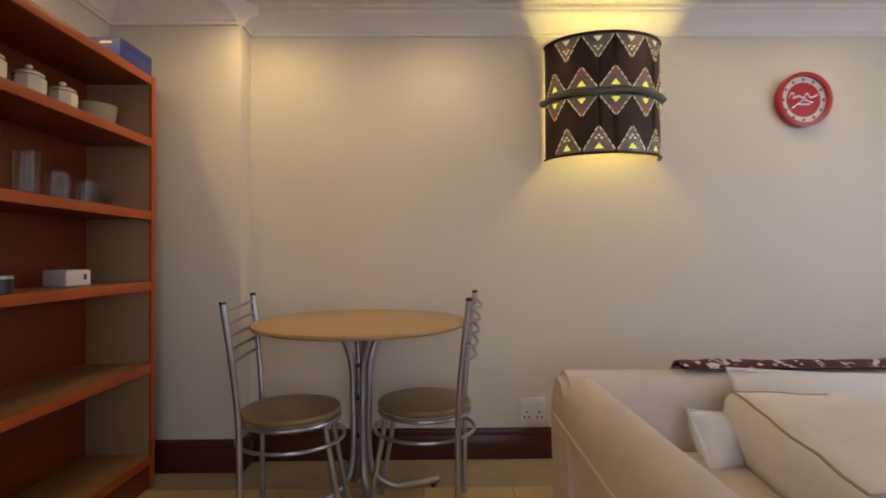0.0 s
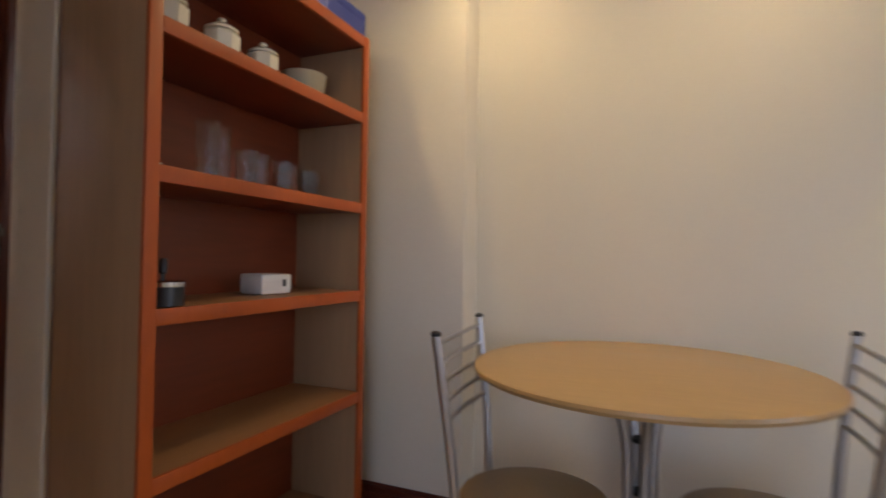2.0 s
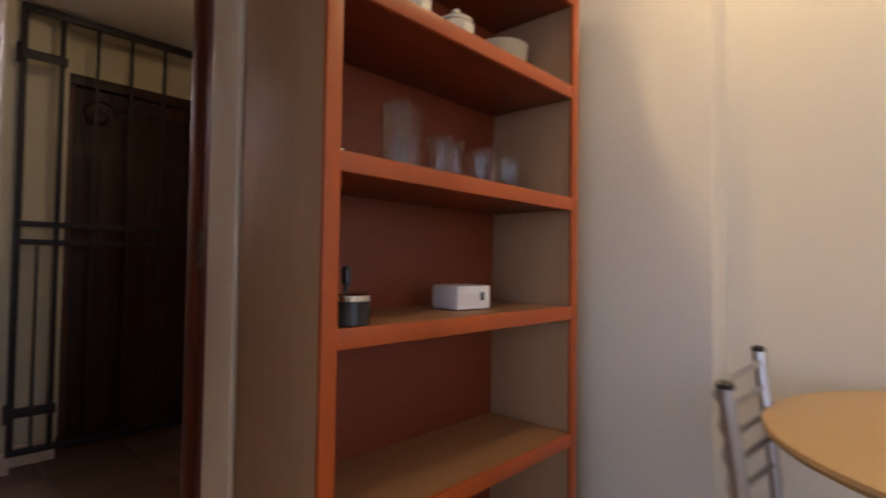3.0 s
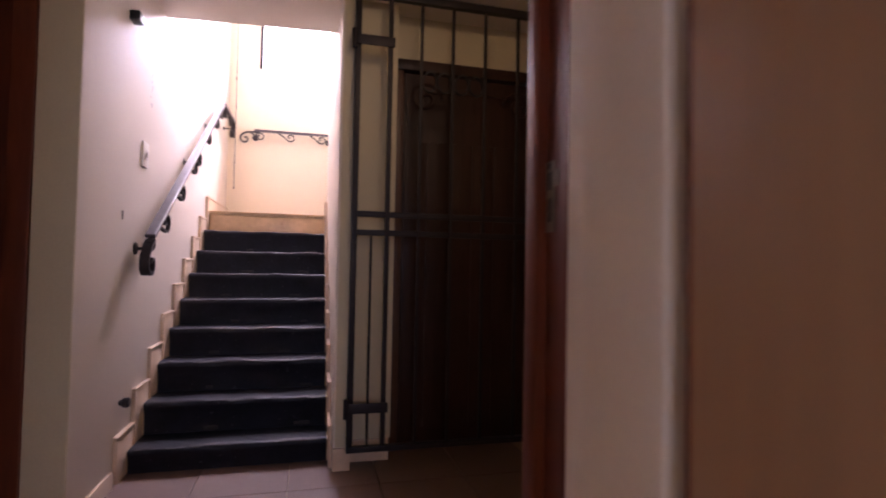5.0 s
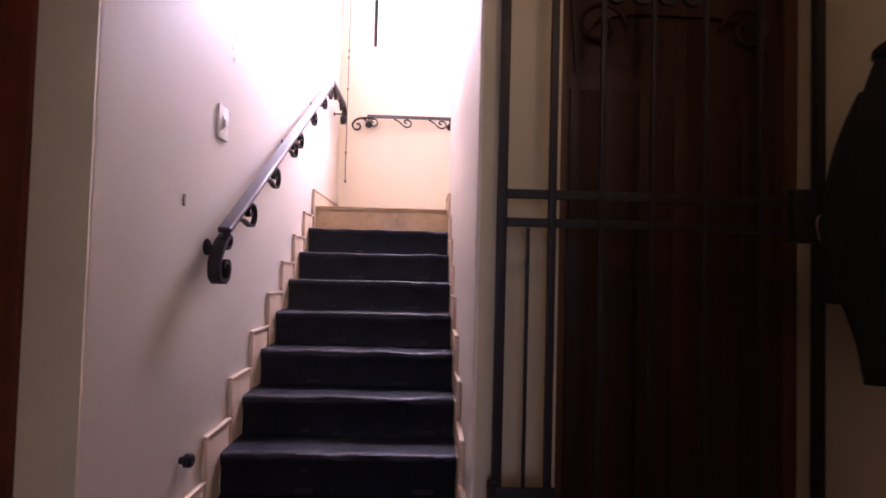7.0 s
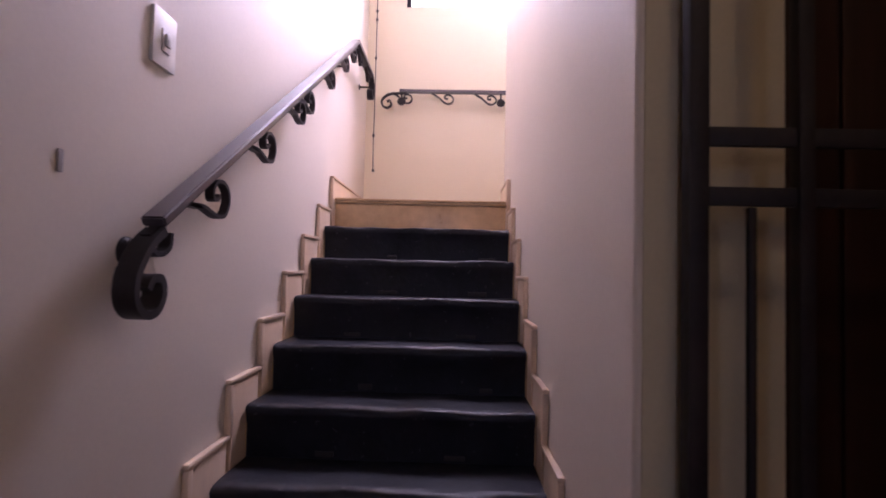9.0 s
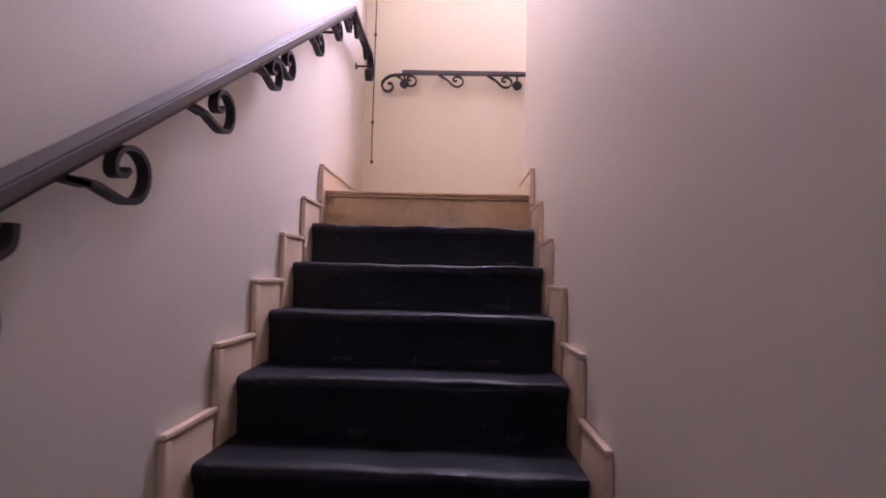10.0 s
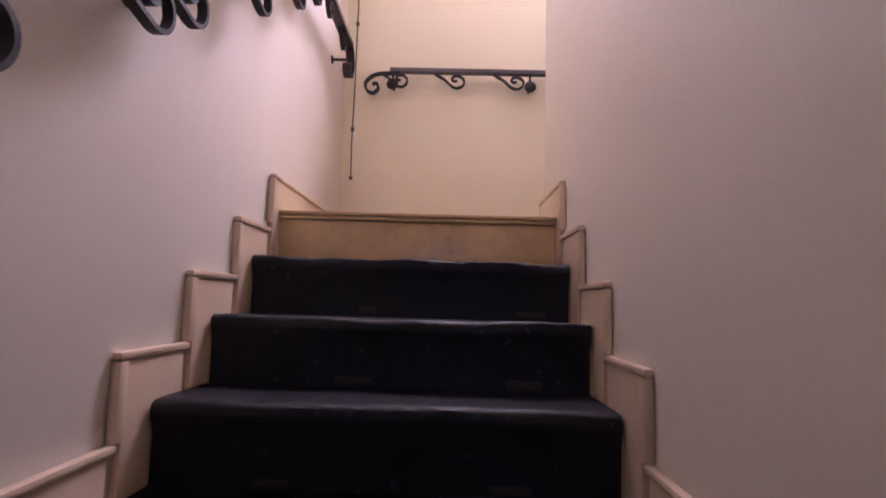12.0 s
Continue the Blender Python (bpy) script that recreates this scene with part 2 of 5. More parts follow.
def prism(bm, outline, axis, lo, hi):
    """A flat outline of (a, b) pairs pushed along an axis; a, b are the two other axes in order."""
    def at(a, b, c):
        return {"x": (c, a, b), "y": (a, c, b), "z": (a, b, c)}[axis]
    v0 = [bm.verts.new(at(a, b, lo)) for a, b in outline]
    v1 = [bm.verts.new(at(a, b, hi)) for a, b in outline]
    n = len(outline)
    bm.faces.new(v0[::-1])
    bm.faces.new(v1)
    for k in range(n):
        bm.faces.new((v0[k], v0[(k + 1) % n], v1[(k + 1) % n], v1[k]))


def smooth_path(points, steps=6):
    """A rounded line through the points."""
    pts = [Vector(p) for p in points]
    out = []
    for i in range(len(pts) - 1):
        p0, p1, p2, p3 = pts[max(i - 1, 0)], pts[i], pts[i + 1], pts[min(i + 2, len(pts) - 1)]
        for s in range(steps):
            t = s / steps
            out.append(0.5 * (2 * p1 + (p2 - p0) * t + (2 * p0 - 5 * p1 + 4 * p2 - p3) * t * t + (3 * p1 - p0 - 3 * p2 + p3) * t ** 3))
    return out + [pts[-1]]


def finish(name, bm, mat, smooth=0.6):
    bmesh.ops.recalc_face_normals(bm, faces=bm.faces)
    me = bpy.data.meshes.new(name)
    bm.to_mesh(me)
    bm.free()
    me.materials.append(mat)
    if smooth:
        me.shade_smooth()
        me.set_sharp_from_angle(angle=smooth)
    return new(name, me)


def part(name, bm, mat, parent, label="", smooth=0.6):
    ob = finish(name, bm, mat, smooth)
    ob.parent = parent
    if label:
        ob["label"] = label
    return ob


def thing(name, label, category, at=(0, 0, 0), turn=0, group=""):
    ob = new(name)
    ob.matrix_world = pose(*at, 0, 0, turn)
    ob.empty_display_size = 0.05
    return tagged(ob, label, category, group)


def setting(name, mat, label, *boxes, category="wall", bevel=0.0):
    bm = bmesh.new()
    for b in boxes:
        box(bm, *b, bevel=bevel)
    return tagged(finish(name, bm, mat, 0.5), label, category, kind="structure")


# ---- the rooms ----
NY, CEIL = 3.22, 2.35          # lounge's north wall and ceiling
WX, WX2 = -1.043, -1.535       # the two faces of the wall with the doorway
HN, HC = 3.05, 2.35            # hall's north wall and ceiling
SL, SR = 0.905, 1.845           # stair walls
GX = -3.225                    # gate
BX = -6.10                     # landing's back wall
LAND = 1.392
FLOORZ = -0.012

setting("wall_north", CREAM, "smooth cream painted wall of the lounge", (WX2, 3.6, NY, NY + 0.15, -0.1, 2.6))
setting("wall_pier", CREAM, "shallow cream plastered pier in the corner", (WX, -0.388, 3.082, NY + 0.01, -0.05, 2.6), bevel=0.004)
setting("wall_east", CREAM, "cream painted wall with a window opening", (3.6, 3.75, -1.95, 1.0, -0.1, 2.6), (3.6, 3.75, 2.5, NY + 0.15, -0.1, 2.6), (3.6, 3.75, 1.0, 2.5, -0.1, 0.8), (3.6, 3.75, 1.0, 2.5, 2.1, 2.6))
setting("wall_south", CREAM, "cream painted wall with a wide window opening", (WX2, 0.3, -1.95, -1.7, -0.1, 2.6), (1.8, 3.6, -1.95, -1.7, -0.1, 2.6), (0.3, 1.8, -1.95, -1.7, -0.1, 0.65), (0.3, 1.8, -1.95, -1.7, 1.95, 2.6))
bm = bmesh.new()
for sign in (1, -1):
    far = NY if sign == 1 else -1.95
    side = [(WX, far), (WX, 2.004), (WX - 0.004, 1.994), (WX - 0.014, 1.990), (-1.150, 1.986), (-1.170, 1.990), (-1.284, 2.036), (-1.284, 2.161), (WX2, 2.161), (WX2, far)]
    prism(bm, [(x, y if y == far else 1.525 + sign * (y - 1.525)) for x, y in side], "z", -0.1, 2.6)
box(bm, WX2, WX, 1.0605, 1.9895, 2.10, 2.6)
tagged(finish("wall_west", bm, CREAM, 0.5), "cream wall pierced by a doorway to the hall", "wall", kind="structure")
setting("ceiling_lounge", WHITE, "plain white plaster ceiling", (WX2, 3.75, -1.95, NY + 0.15, CEIL, CEIL + 0.12), category="ceiling")


def cornice_profile():
    return [(0.77 * o, 0.77 * h) for o, h in ((0.0, 0.0), (0.016, 0.0), (0.016, 0.022), (0.026, 0.026), (0.030, 0.045), (0.046, 0.072), (0.070, 0.098), (0.098, 0.118), (0.104, 0.128), (0.104, 0.142), (0.128, 0.146), (0.128, 0.172), (0.0, 0.172))]


def cornice(name, start, end, inward):
    """Stepped plaster moulding run between two points of the wall, ends cut on the mitre."""
    bm = bmesh.new()
    a, b, n = Vector(start), Vector(end), Vector(inward)
    d = (b - a).normalized()
    rows = []
    for p, cut in ((a, end_cut(start)), (b, -end_cut(end))):
        rows.append([bm.verts.new(p + n * o + d * (o * cut) + Vector((0, 0, h))) for o, h in cornice_profile()])
    k = len(rows[0])
    for i in range(k):
        bm.faces.new((rows[0][i], rows[0][(i + 1) % k], rows[1][(i + 1) % k], rows[1][i]))
    bm.faces.new(rows[0][::-1])
    bm.faces.new(rows[1])
    return tagged(finish(name, bm, WHITE, 0.35), "stepped white plaster cornice along the ceiling", "cornice", kind="structure")


def end_cut(p):
    return CUTS.get(tuple(round(v, 3) for v in p[:2]), 0)


CZ = CEIL - 0.131
CUTS = {(-0.388, 3.22): 1, (-0.389, 3.22): -1, (-0.388, 3.082): 1, (-0.389, 3.082): -1, (WX, 3.082): 1, (WX + 0.001, 3.082): 1}
cornice("trim_cornice_north", (-0.388, NY, CZ), (3.6, NY, CZ), (0, -1, 0))
cornice("trim_cornice_pier_side", (-0.388, 3.082, CZ), (-0.389, NY, CZ), (1, 0, 0))
CUTS[(-0.388, 3.082)] = 1
cornice("trim_cornice_pier", (WX + 0.001, 3.082, CZ), (-0.388, 3.082, CZ), (0, -1, 0))
CUTS[(WX, 3.082)] = 1
cornice("trim_cornice_west", (WX, -1.7, CZ), (WX, 3.082, CZ), (1, 0, 0))


def skirting(name, x0, x1, y0, y1, h=0.148):
    bm = bmesh.new()
    box(bm, x0, x1, y0, y1, FLOORZ, h - 0.035, 0.002)
    if x1 - x0 > y1 - y0:
        box(bm, x0, x1, y0 + 0.005, y1, h - 0.034, h - 0.012, 0.004)
        box(bm, x0, x1, y0 + 0.011, y1, h - 0.011, h, 0.004)
    else:
        box(bm, x0, x1 - 0.005, y0, y1, h - 0.034, h - 0.012, 0.004)
        box(bm, x0, x1 - 0.011, y0, y1, h - 0.011, h, 0.004)
    return tagged(finish(name, bm, SKIRT, 0.5), "dark mahogany stained moulded skirting board", "baseboard", kind="structure")


skirting("baseboard_north", -0.384, 3.6, NY - 0.020, NY - 0.001)
skirting("baseboard_pier", WX, -0.370, 3.062, 3.081)
skirting("baseboard_pier_side", -0.387, -0.368, 3.084, NY - 0.022)

# doorway: stained frame with a rebate, set in the thickness of the wall
door_frame = tagged(new("door_1"), "dark red stained door frame with an added open leaf", "door frame", kind="structure")


def jamb(name, mid, s):
    """Splayed frame: a flat rebate, then a rounded stop and the hall side moulding; s mirrors it to the other side."""
    side = [(-1.2845, 2.160), (-1.2845, 2.050), (-1.290, 2.041), (-1.300, 2.040), (-1.318, 2.045), (-1.366, 2.047), (-1.370, 2.034), (-1.380, 2.031), (-1.425, 2.040), (-1.440, 2.046), (-1.470, 2.062), (-1.500, 2.080), (-1.545, 2.110), (-1.552, 2.125), (-1.552, 2.160)]
    bm = bmesh.new()
    prism(bm, [(x, mid + s * (y - mid)) for x, y in side], "z", FLOORZ, 2.099)
    return part(name, bm, MAHOGANY, door_frame, smooth=0.7)


jamb("jamb", 1.525, 1)
jamb("jamb", 1.525, -1)
bm = bmesh.new()
box(bm, -1.552, -1.2845, 1.012, 2.038, 2.060, 2.0985, 0.004)
part("head", bm, MAHOGANY, door_frame)
FACE = pose(-1.345, 2.0461, -0.077)
strike = bmesh.new()
prism(strike, [(-0.018, 1.120), (0.004, 1.120), (0.004, 1.182), (0.017, 1.182), (0.017, 1.204), (0.004, 1.204), (0.004, 1.218), (-0.018, 1.218)], "y", -0.0022, 0.0004)
bmesh.ops.transform(strike, matrix=FACE, verts=strike.verts)
plate = part("strike_plate", strike, LAMPGREY, door_frame, "dull worn steel strike plate", 0)
for z0, z1 in ((1.134, 1.166), (1.178, 1.202)):
    bm = bmesh.new()
    box(bm, -0.012, -0.002, -0.0034, -0.0023, z0, z1)
    bmesh.ops.transform(bm, matrix=FACE, verts=bm.verts)
    part("latch_hole", bm, INK, plate)
bm = bmesh.new()
lathe(bm, [(0.004, 0), (0.004, 0.0015), (0.002, 0.002)], (0, 0, 0), 12)
bmesh.ops.transform(bm, matrix=FACE @ pose(-0.007, -0.0023, 1.211, 90), verts=bm.verts)
part("screw", bm, INK, plate)
# leaf out of view, added here to keep window light off the bookshelf side
bm = bmesh.new()
box(bm, -1.06, -0.245, 1.015, 1.055, 0.006, 2.06, 0.003)
leaf = part("leaf", bm, MAHOGANY, door_frame, "unseen dark red leaf added wide open to shade the bookshelf side")
for z0, z1 in ((0.2, 0.95), (1.1, 1.9)):
    bm = bmesh.new()
    box(bm, -0.94, -0.36, 1.0551, 1.066, z0, z1, 0.005)
    part("panel", bm, MAHOGANY, leaf)

# hall
setting("wall_hall_north", HALLPAINT, "yellowish painted wall behind the hanging coats", (-3.476, WX2 - 0.001, HN, HN + 0.15, -0.1, 2.6))
setting("wall_gate", HALLPAINT, "yellowish painted wall round the carved door", (-3.62, -3.476, 3.13, HN + 0.15, -0.1, 2.6), (-3.62, -3.476, 2.131, 3.13, 2.112, 2.6))
setting("wall_stair_right", STAIRPAINT, "pale painted wall between stair and carved door", (-5.50, -3.367, SR, 2.13, -0.1, 4.6))
bm = bmesh.new()
prism(bm, [(-3.367, SR)] + [(-3.270 + 0.010 * math.sin(a), SR + 0.010 - 0.010 * math.cos(a)) for a in np.linspace(0, math.pi / 2, 7)] + [(-3.260, 1.929), (-3.367, 1.929)], "z", -0.05, HC - 0.001)
tagged(finish("wall_stair_right_end", bm, STAIRPAINT, 0), "pale rounded end of the stair wall", "wall", kind="structure")
setting("wall_pier_front", HALLPAINT, "yellowish painted pier face behind the gate hinges", (-3.364, -3.357, 1.9295, 2.138, 0.108, HC - 0.001), (-3.2605, -3.2565, 1.857, 1.929, 0.108, HC - 0.001), bevel=0.002)
setting("wall_stair_left", STAIRPAINT, "pale painted stair wall carrying the handrail", (BX - 0.15, -2.83, SL - 0.14, SL, -0.1, 4.6), bevel=0.006)
setting("wall_stair_upper_right", STAIRPAINT, "pale painted wall of the upper flight", (BX - 0.15, -3.33, 3.2, 3.35, 1.3, 4.6))
setting("wall_stair_upper_front", STAIRPAINT, "pale painted wall above the hall ceiling", (-3.82, -3.67, SL + 0.002, SR - 0.002, HC + 0.121, 4.6))
setting("wall_back", BACKPAINT, "cream landing wall below a bright window", (BX - 0.15, BX, SL - 0.14, 1.19, -0.1, 4.6), (BX - 0.15, BX, 2.70, 3.35, -0.1, 4.6), (BX - 0.15, BX, 1.19, 2.70, -0.1, 2.915), (BX - 0.15, BX, 1.19, 2.70, 4.45, 4.6))
setting("ceiling_stair", WHITE, "white ceiling high over the stair", (BX - 0.15, -3.15, SL - 0.14, 3.35, 4.6, 4.7), category="ceiling")
bm = bmesh.new()
prism(bm, [(WX2, -1.2), (WX2, HN), (-3.60, HN), (-3.60, 2.132), (-3.363, 2.132), (-3.363, SR - 0.001), (-3.79, SR - 0.001), (-3.86, SL + 0.002), (-2.82, SL + 0.002), (-2.82, -1.2)], "z", HC, HC + 0.12)
tagged(finish("ceiling_hall", bm, STAIRPAINT, 0.3), "low painted hall ceiling ending above the stair", "ceiling", kind="structure")
# unseen block added so no outside light leaks under the carved door
setting("light_block_behind_door", HALLPAINT, "plain unseen block added to stop light under the carved door", (-3.70, -3.605, 2.0, 3.2, -0.1, 2.6))
setting("wall_hall_south", HALLPAINT, "painted wall closing the hall", (-3.0, WX2, -1.35, -1.2, -0.1, 2.6))
setting("wall_hall_west", HALLPAINT, "beige end of wall beside a dark door", (-2.975, -2.822, 0.766, SL - 0.002, -0.1, 2.6), (-2.975, -2.822, -1.35, -0.18, -0.1, 2.6), (-2.975, -2.822, -0.18, 0.766, 2.10, 2.6))

side_door = tagged(new("door_2"), "dark red stained closed door in the hall", "door", kind="structure")
bm = bmesh.new()
box(bm, -2.94, -2.808, 0.69, 0.765, FLOORZ, 2.10, 0.006)
box(bm, -2.94, -2.808, -0.179, -0.12, FLOORZ, 2.10, 0.006)
box(bm, -2.94, -2.808, -0.12, 0.69, 2.04, 2.10, 0.006)
part("frame", bm, MAHOGANY, side_door)
bm = bmesh.new()
box(bm, -2.91, -2.87, -0.117, 0.687, 0.0, 2.037, 0.003)
leaf = part("leaf", bm, MAHOGANY, side_door)
for z0, z1 in ((0.2, 0.95), (1.1, 1.9)):
    bm = bmesh.new()
    box(bm, -2.871, -2.858, 0.0, 0.57, z0, z1, 0.006)
    part("panel", bm, MAHOGANY, leaf)

# carved door behind the gate
carved_door = tagged(new("door_3"), "dark carved hardwood door closed behind an iron gate", "door", kind="structure")
bm = bmesh.new()
box(bm, -3.60, -3.458, 2.139, 2.19, FLOORZ, 2.048, 0.006)
part("frame", bm, DOORFRAME, carved_door, "lighter brown frame post")
bm = bmesh.new()
box(bm, -3.60, -3.458, 2.995, HN - 0.002, FLOORZ, 2.048, 0.006)
part("frame", bm, DOORFRAME, carved_door)
bm = bmesh.new()
box(bm, -3.60, -3.452, 2.139, HN - 0.002, 2.050, 2.110, 0.008)
part("head", bm, DOORWOOD, carved_door)
bm = bmesh.new()
box(bm, -3.56, -3.50, 2.192, 2.993, 0.0, 2.048, 0.004)
leaf = part("leaf", bm, DOORWOOD, carved_door)
for k in range(6):
    bm = bmesh.new()
    y0 = 2.205 + 0.130 * k
    box(bm, -3.502, -3.488, y0, y0 + 0.117, 0.10, 1.67, 0.005)
    part("plank", bm, DOORWOOD, leaf)
bm = bmesh.new()
arch = [(2.20, 2.04)] + [(2.59 - 0.37 * math.cos(a), 1.73 + 0.26 * math.sin(a) + 0.03 * math.sin(3 * a)) for a in np.linspace(0.0, math.pi, 25)] + [(2.985, 2.04)]
prism(bm, arch, "x", -3.502, -3.484)
part("arched_panel", bm, DOORWOOD, leaf)
for s in (-1, 1):
    bm = bmesh.new()
    spiral = [(-3.478, 2.59 + s * (0.28 - 0.10 * math.cos(a) * (1 - a / 11)), 1.91 + 0.09 * math.sin(a) * (1 - a / 11)) for a in np.linspace(0, 9, 40)]
    tube(bm, spiral, 0.009, 6)
    part("carved_scroll", bm, DOORWOOD, leaf)

# ---- floors ----
setting("floor", GROUT, "tiled floor of lounge and hall", (-3.62, 3.6, -1.95, NY, -0.1, -0.014), category="floor")
floor = bpy.data.objects["floor"]

# ---- stair ----
X1, Z1, TREAD, RISE = -3.385, 0.113, 0.2237, 0.1585
EDGE = [(X1 - TREAD * k, Z1 + RISE * k) for k in range(8)]
stair = tagged(new("stair"), "tiled stair under worn black rubber step covers", "stairs", kind="structure")
bm = bmesh.new()
for k, (x, z) in enumerate(EDGE):
    box(bm, x - TREAD - 0.02, x - 0.022, SL + 0.001, SR - 0.001, -0.05, z - 0.012)
box(bm, BX + 0.001, -5.203, SL + 0.001, 3.199, -0.05, LAND - 0.03)
part("base", bm, RISERTILE, stair)
for k, (x, z) in enumerate(EDGE):
    # one rubber sheet over tread and riser, its nosing rounded and slightly wavy
    bm = bmesh.new()
    back = EDGE[k + 1][0] - 0.022 if k < 7 else -5.187
    low = EDGE[k - 1][1] - 0.007 if k else FLOORZ + 0.004
    prof = [(back, z - 0.003), (x - 0.05, z), (x - 0.016, z + 0.001), (x - 0.004, z - 0.004), (x, z - 0.014), (x - 0.003, z - 0.03), (x - 0.014, z - 0.06), (x - 0.016, low)]
    inner = [(px - 0.010 if i > 2 else px, pz - 0.008 if i < 4 else pz) for i, (px, pz) in enumerate(prof)]
    rows, cols = [], 72
    for c in range(cols):
        y = SL + 0.0225 + (SR - SL - 0.045) * c / (cols - 1)
        w = [0.0034 * noise.noise(Vector((y * 7, k * 3.1, i * 0.4))) * (2 if 2 <= i <= 5 else 1) + (0.0022 * noise.noise(Vector((y * 46, k * 5.3, i * 1.7))) if 1 <= i <= 5 else 0) for i in range(len(prof))]
        rows.append([bm.verts.new((px + wi, y, pz + wi)) for (px, pz), wi in zip(prof, w)] + [bm.verts.new((px, y, pz)) for px, pz in inner[::-1]])
    n = len(rows[0])
    for r0, r1 in zip(rows, rows[1:]):
        for i in range(n):
            bm.faces.new((r0[i], r0[(i + 1) % n], r1[(i + 1) % n], r1[i]))
    bm.faces.new(rows[0][::-1])
    bm.faces.new(rows[-1])
    part("step_cover", bm, RUBBER, stair, "worn black rubber step cover" if k == 0 else "", 0.9)
# holes worn through the rubber at the foot of the risers
rng = random.Random(5)
for k in range(1, 8):
    for y0, y1 in ((0.22, 0.36), (0.68, 0.84)):
        wide = rng.uniform(0.035, 0.085)
        y = SL + (SR - SL) * rng.uniform(y0, y1)
        bm = bmesh.new()
        box(bm, EDGE[k][0] - 0.020, EDGE[k][0] - 0.0125, y, y + wide, EDGE[k - 1][1] + 0.004, EDGE[k - 1][1] + rng.uniform(0.018, 0.026), 0.002)
        part("worn_patch", bm, WORN, stair, "greyish patch worn through the rubber" if k == 1 else "")
bm = bmesh.new()
box(bm, -5.205, -5.185, SL + 0.002, SR - 0.002, EDGE[7][1] - 0.01, LAND - 0.028, 0.002)
part("riser_tile", bm, RISERTILE, stair, "mottled beige riser tile")
bm = bmesh.new()
box(bm, -5.215, -5.173, SL + 0.002, SR - 0.002, LAND - 0.026, LAND - 0.014, 0.005)
box(bm, -5.215, -5.167, SL + 0.002, SR - 0.002, LAND - 0.013, LAND, 0.006)
part("nosing", bm, RISERTILE, stair)
bm = bmesh.new()
box(bm, BX + 0.001, -5.216, SL + 0.001, 3.199, LAND - 0.02, LAND - 0.002)
part("landing", bm, RISERTILE, stair)


def edge_tile(y, s, k):
    """Stepped skirting tile beside one step with its rounded cap and rounded front."""
    x, z = EDGE[k]
    top, front = z + 0.098, x + 0.115 - 0.005 * k
    back = x - TREAD + 0.115 - 0.005 * (k + 1) + 0.004
    y0, y1 = sorted((y, y + s * 0.014))
    bm = bmesh.new()
    box(bm, back + 0.008, front - 0.0205, y0, y1, max(FLOORZ, z - RISE - 0.05), top - 0.014, 0.002)
    ob = part("edge_tile", bm, STAIRTILE, stair)
    bm = bmesh.new()
    w0, w1 = sorted((y, y + s * 0.020))
    box(bm, back - 0.008, front + 0.006, w0, w1, top - 0.013, top + 0.002, 0.006)
    part("cap", bm, STAIRTILE, ob)
    bm = bmesh.new()
    box(bm, front - 0.020, front + 0.006, w0, w1, max(FLOORZ, z - RISE + 0.099), top - 0.0135, 0.008)
    part("front_strip", bm, STAIRTILE, ob)


for k in range(8):
    edge_tile(SL + 0.001, 1, k)
    edge_tile(SR - 0.001, -1, k)
for y, s, x0, x1 in ((SL + 0.001, 1, BX + 0.001, -5.12), (SR - 0.001, -1, -5.499, -5.12)):
    y0, y1 = sorted((y, y + s * 0.016))
    bm = bmesh.new()
    box(bm, x0, x1, y0, y1, LAND - 0.16, LAND + 0.094, 0.002)
    ob = part("edge_tile", bm, STAIRTILE, stair)
    bm = bmesh.new()
    w0, w1 = sorted((y, y + s * 0.022))
    box(bm, x0, x1 + 0.012, w0, w1, LAND + 0.095, LAND + 0.107, 0.005)
    box(bm, x1 + 0.001, x1 + 0.018, w0, w1, LAND - 0.05, LAND + 0.094, 0.006)
    part("cap", bm, STAIRTILE, ob)
bm = bmesh.new()
box(bm, -3.25, -2.831, SL + 0.001, SL + 0.013, FLOORZ, 0.075, 0.003)
tagged(finish("baseboard_hall", bm, STAIRTILE), "low beige tile skirting at the stair foot", "baseboard", kind="structure")
bm = bmesh.new()
box(bm, -3.3635, -3.349, 1.930, 2.129, FLOORZ, 0.106, 0.003)
box(bm, -3.2595, -3.245, SR + 0.001, 1.929, FLOORZ, 0.106, 0.003)
tagged(finish("baseboard_pier_foot", bm, STAIRTILE), "low beige tile skirting under the gate", "baseboard", kind="structure")

# window over the landing: iron frame and panes, bright sky outside
window = tagged(new("window_1"), "dark iron framed window full of glaring daylight", "window", kind="structure")
for y0, y1, z0, z1 in ((1.180, 1.210, 2.905, 4.449), (2.675, 2.70, 2.916, 4.449), (1.216, 2.674, 4.425, 4.449), (1.93, 1.955, 2.917, 4.424)):
    bm = bmesh.new()
    box(bm, BX - 0.05, BX + 0.012 if y0 == 1.180 else BX - 0.015, y0, y1, z0, z1, 0.003)
    part("bar", bm, IRON, window)
for y0, y1 in ((1.217, 1.929), (1.956, 2.673)):
    bm = bmesh.new()
    box(bm, BX - 0.036, BX - 0.031, y0, y1, 2.918, 4.423)
    part("pane", bm, GLASS, window).visible_shadow = False
bm = bmesh.new()
box(bm, -58.2, -58.0, -40, 60, -5, 50)
tagged(finish("backdrop", bm, SKYGLOW), "bright overexposed sky beyond the stair window", "sky", kind="structure")

# ---- handrails ----


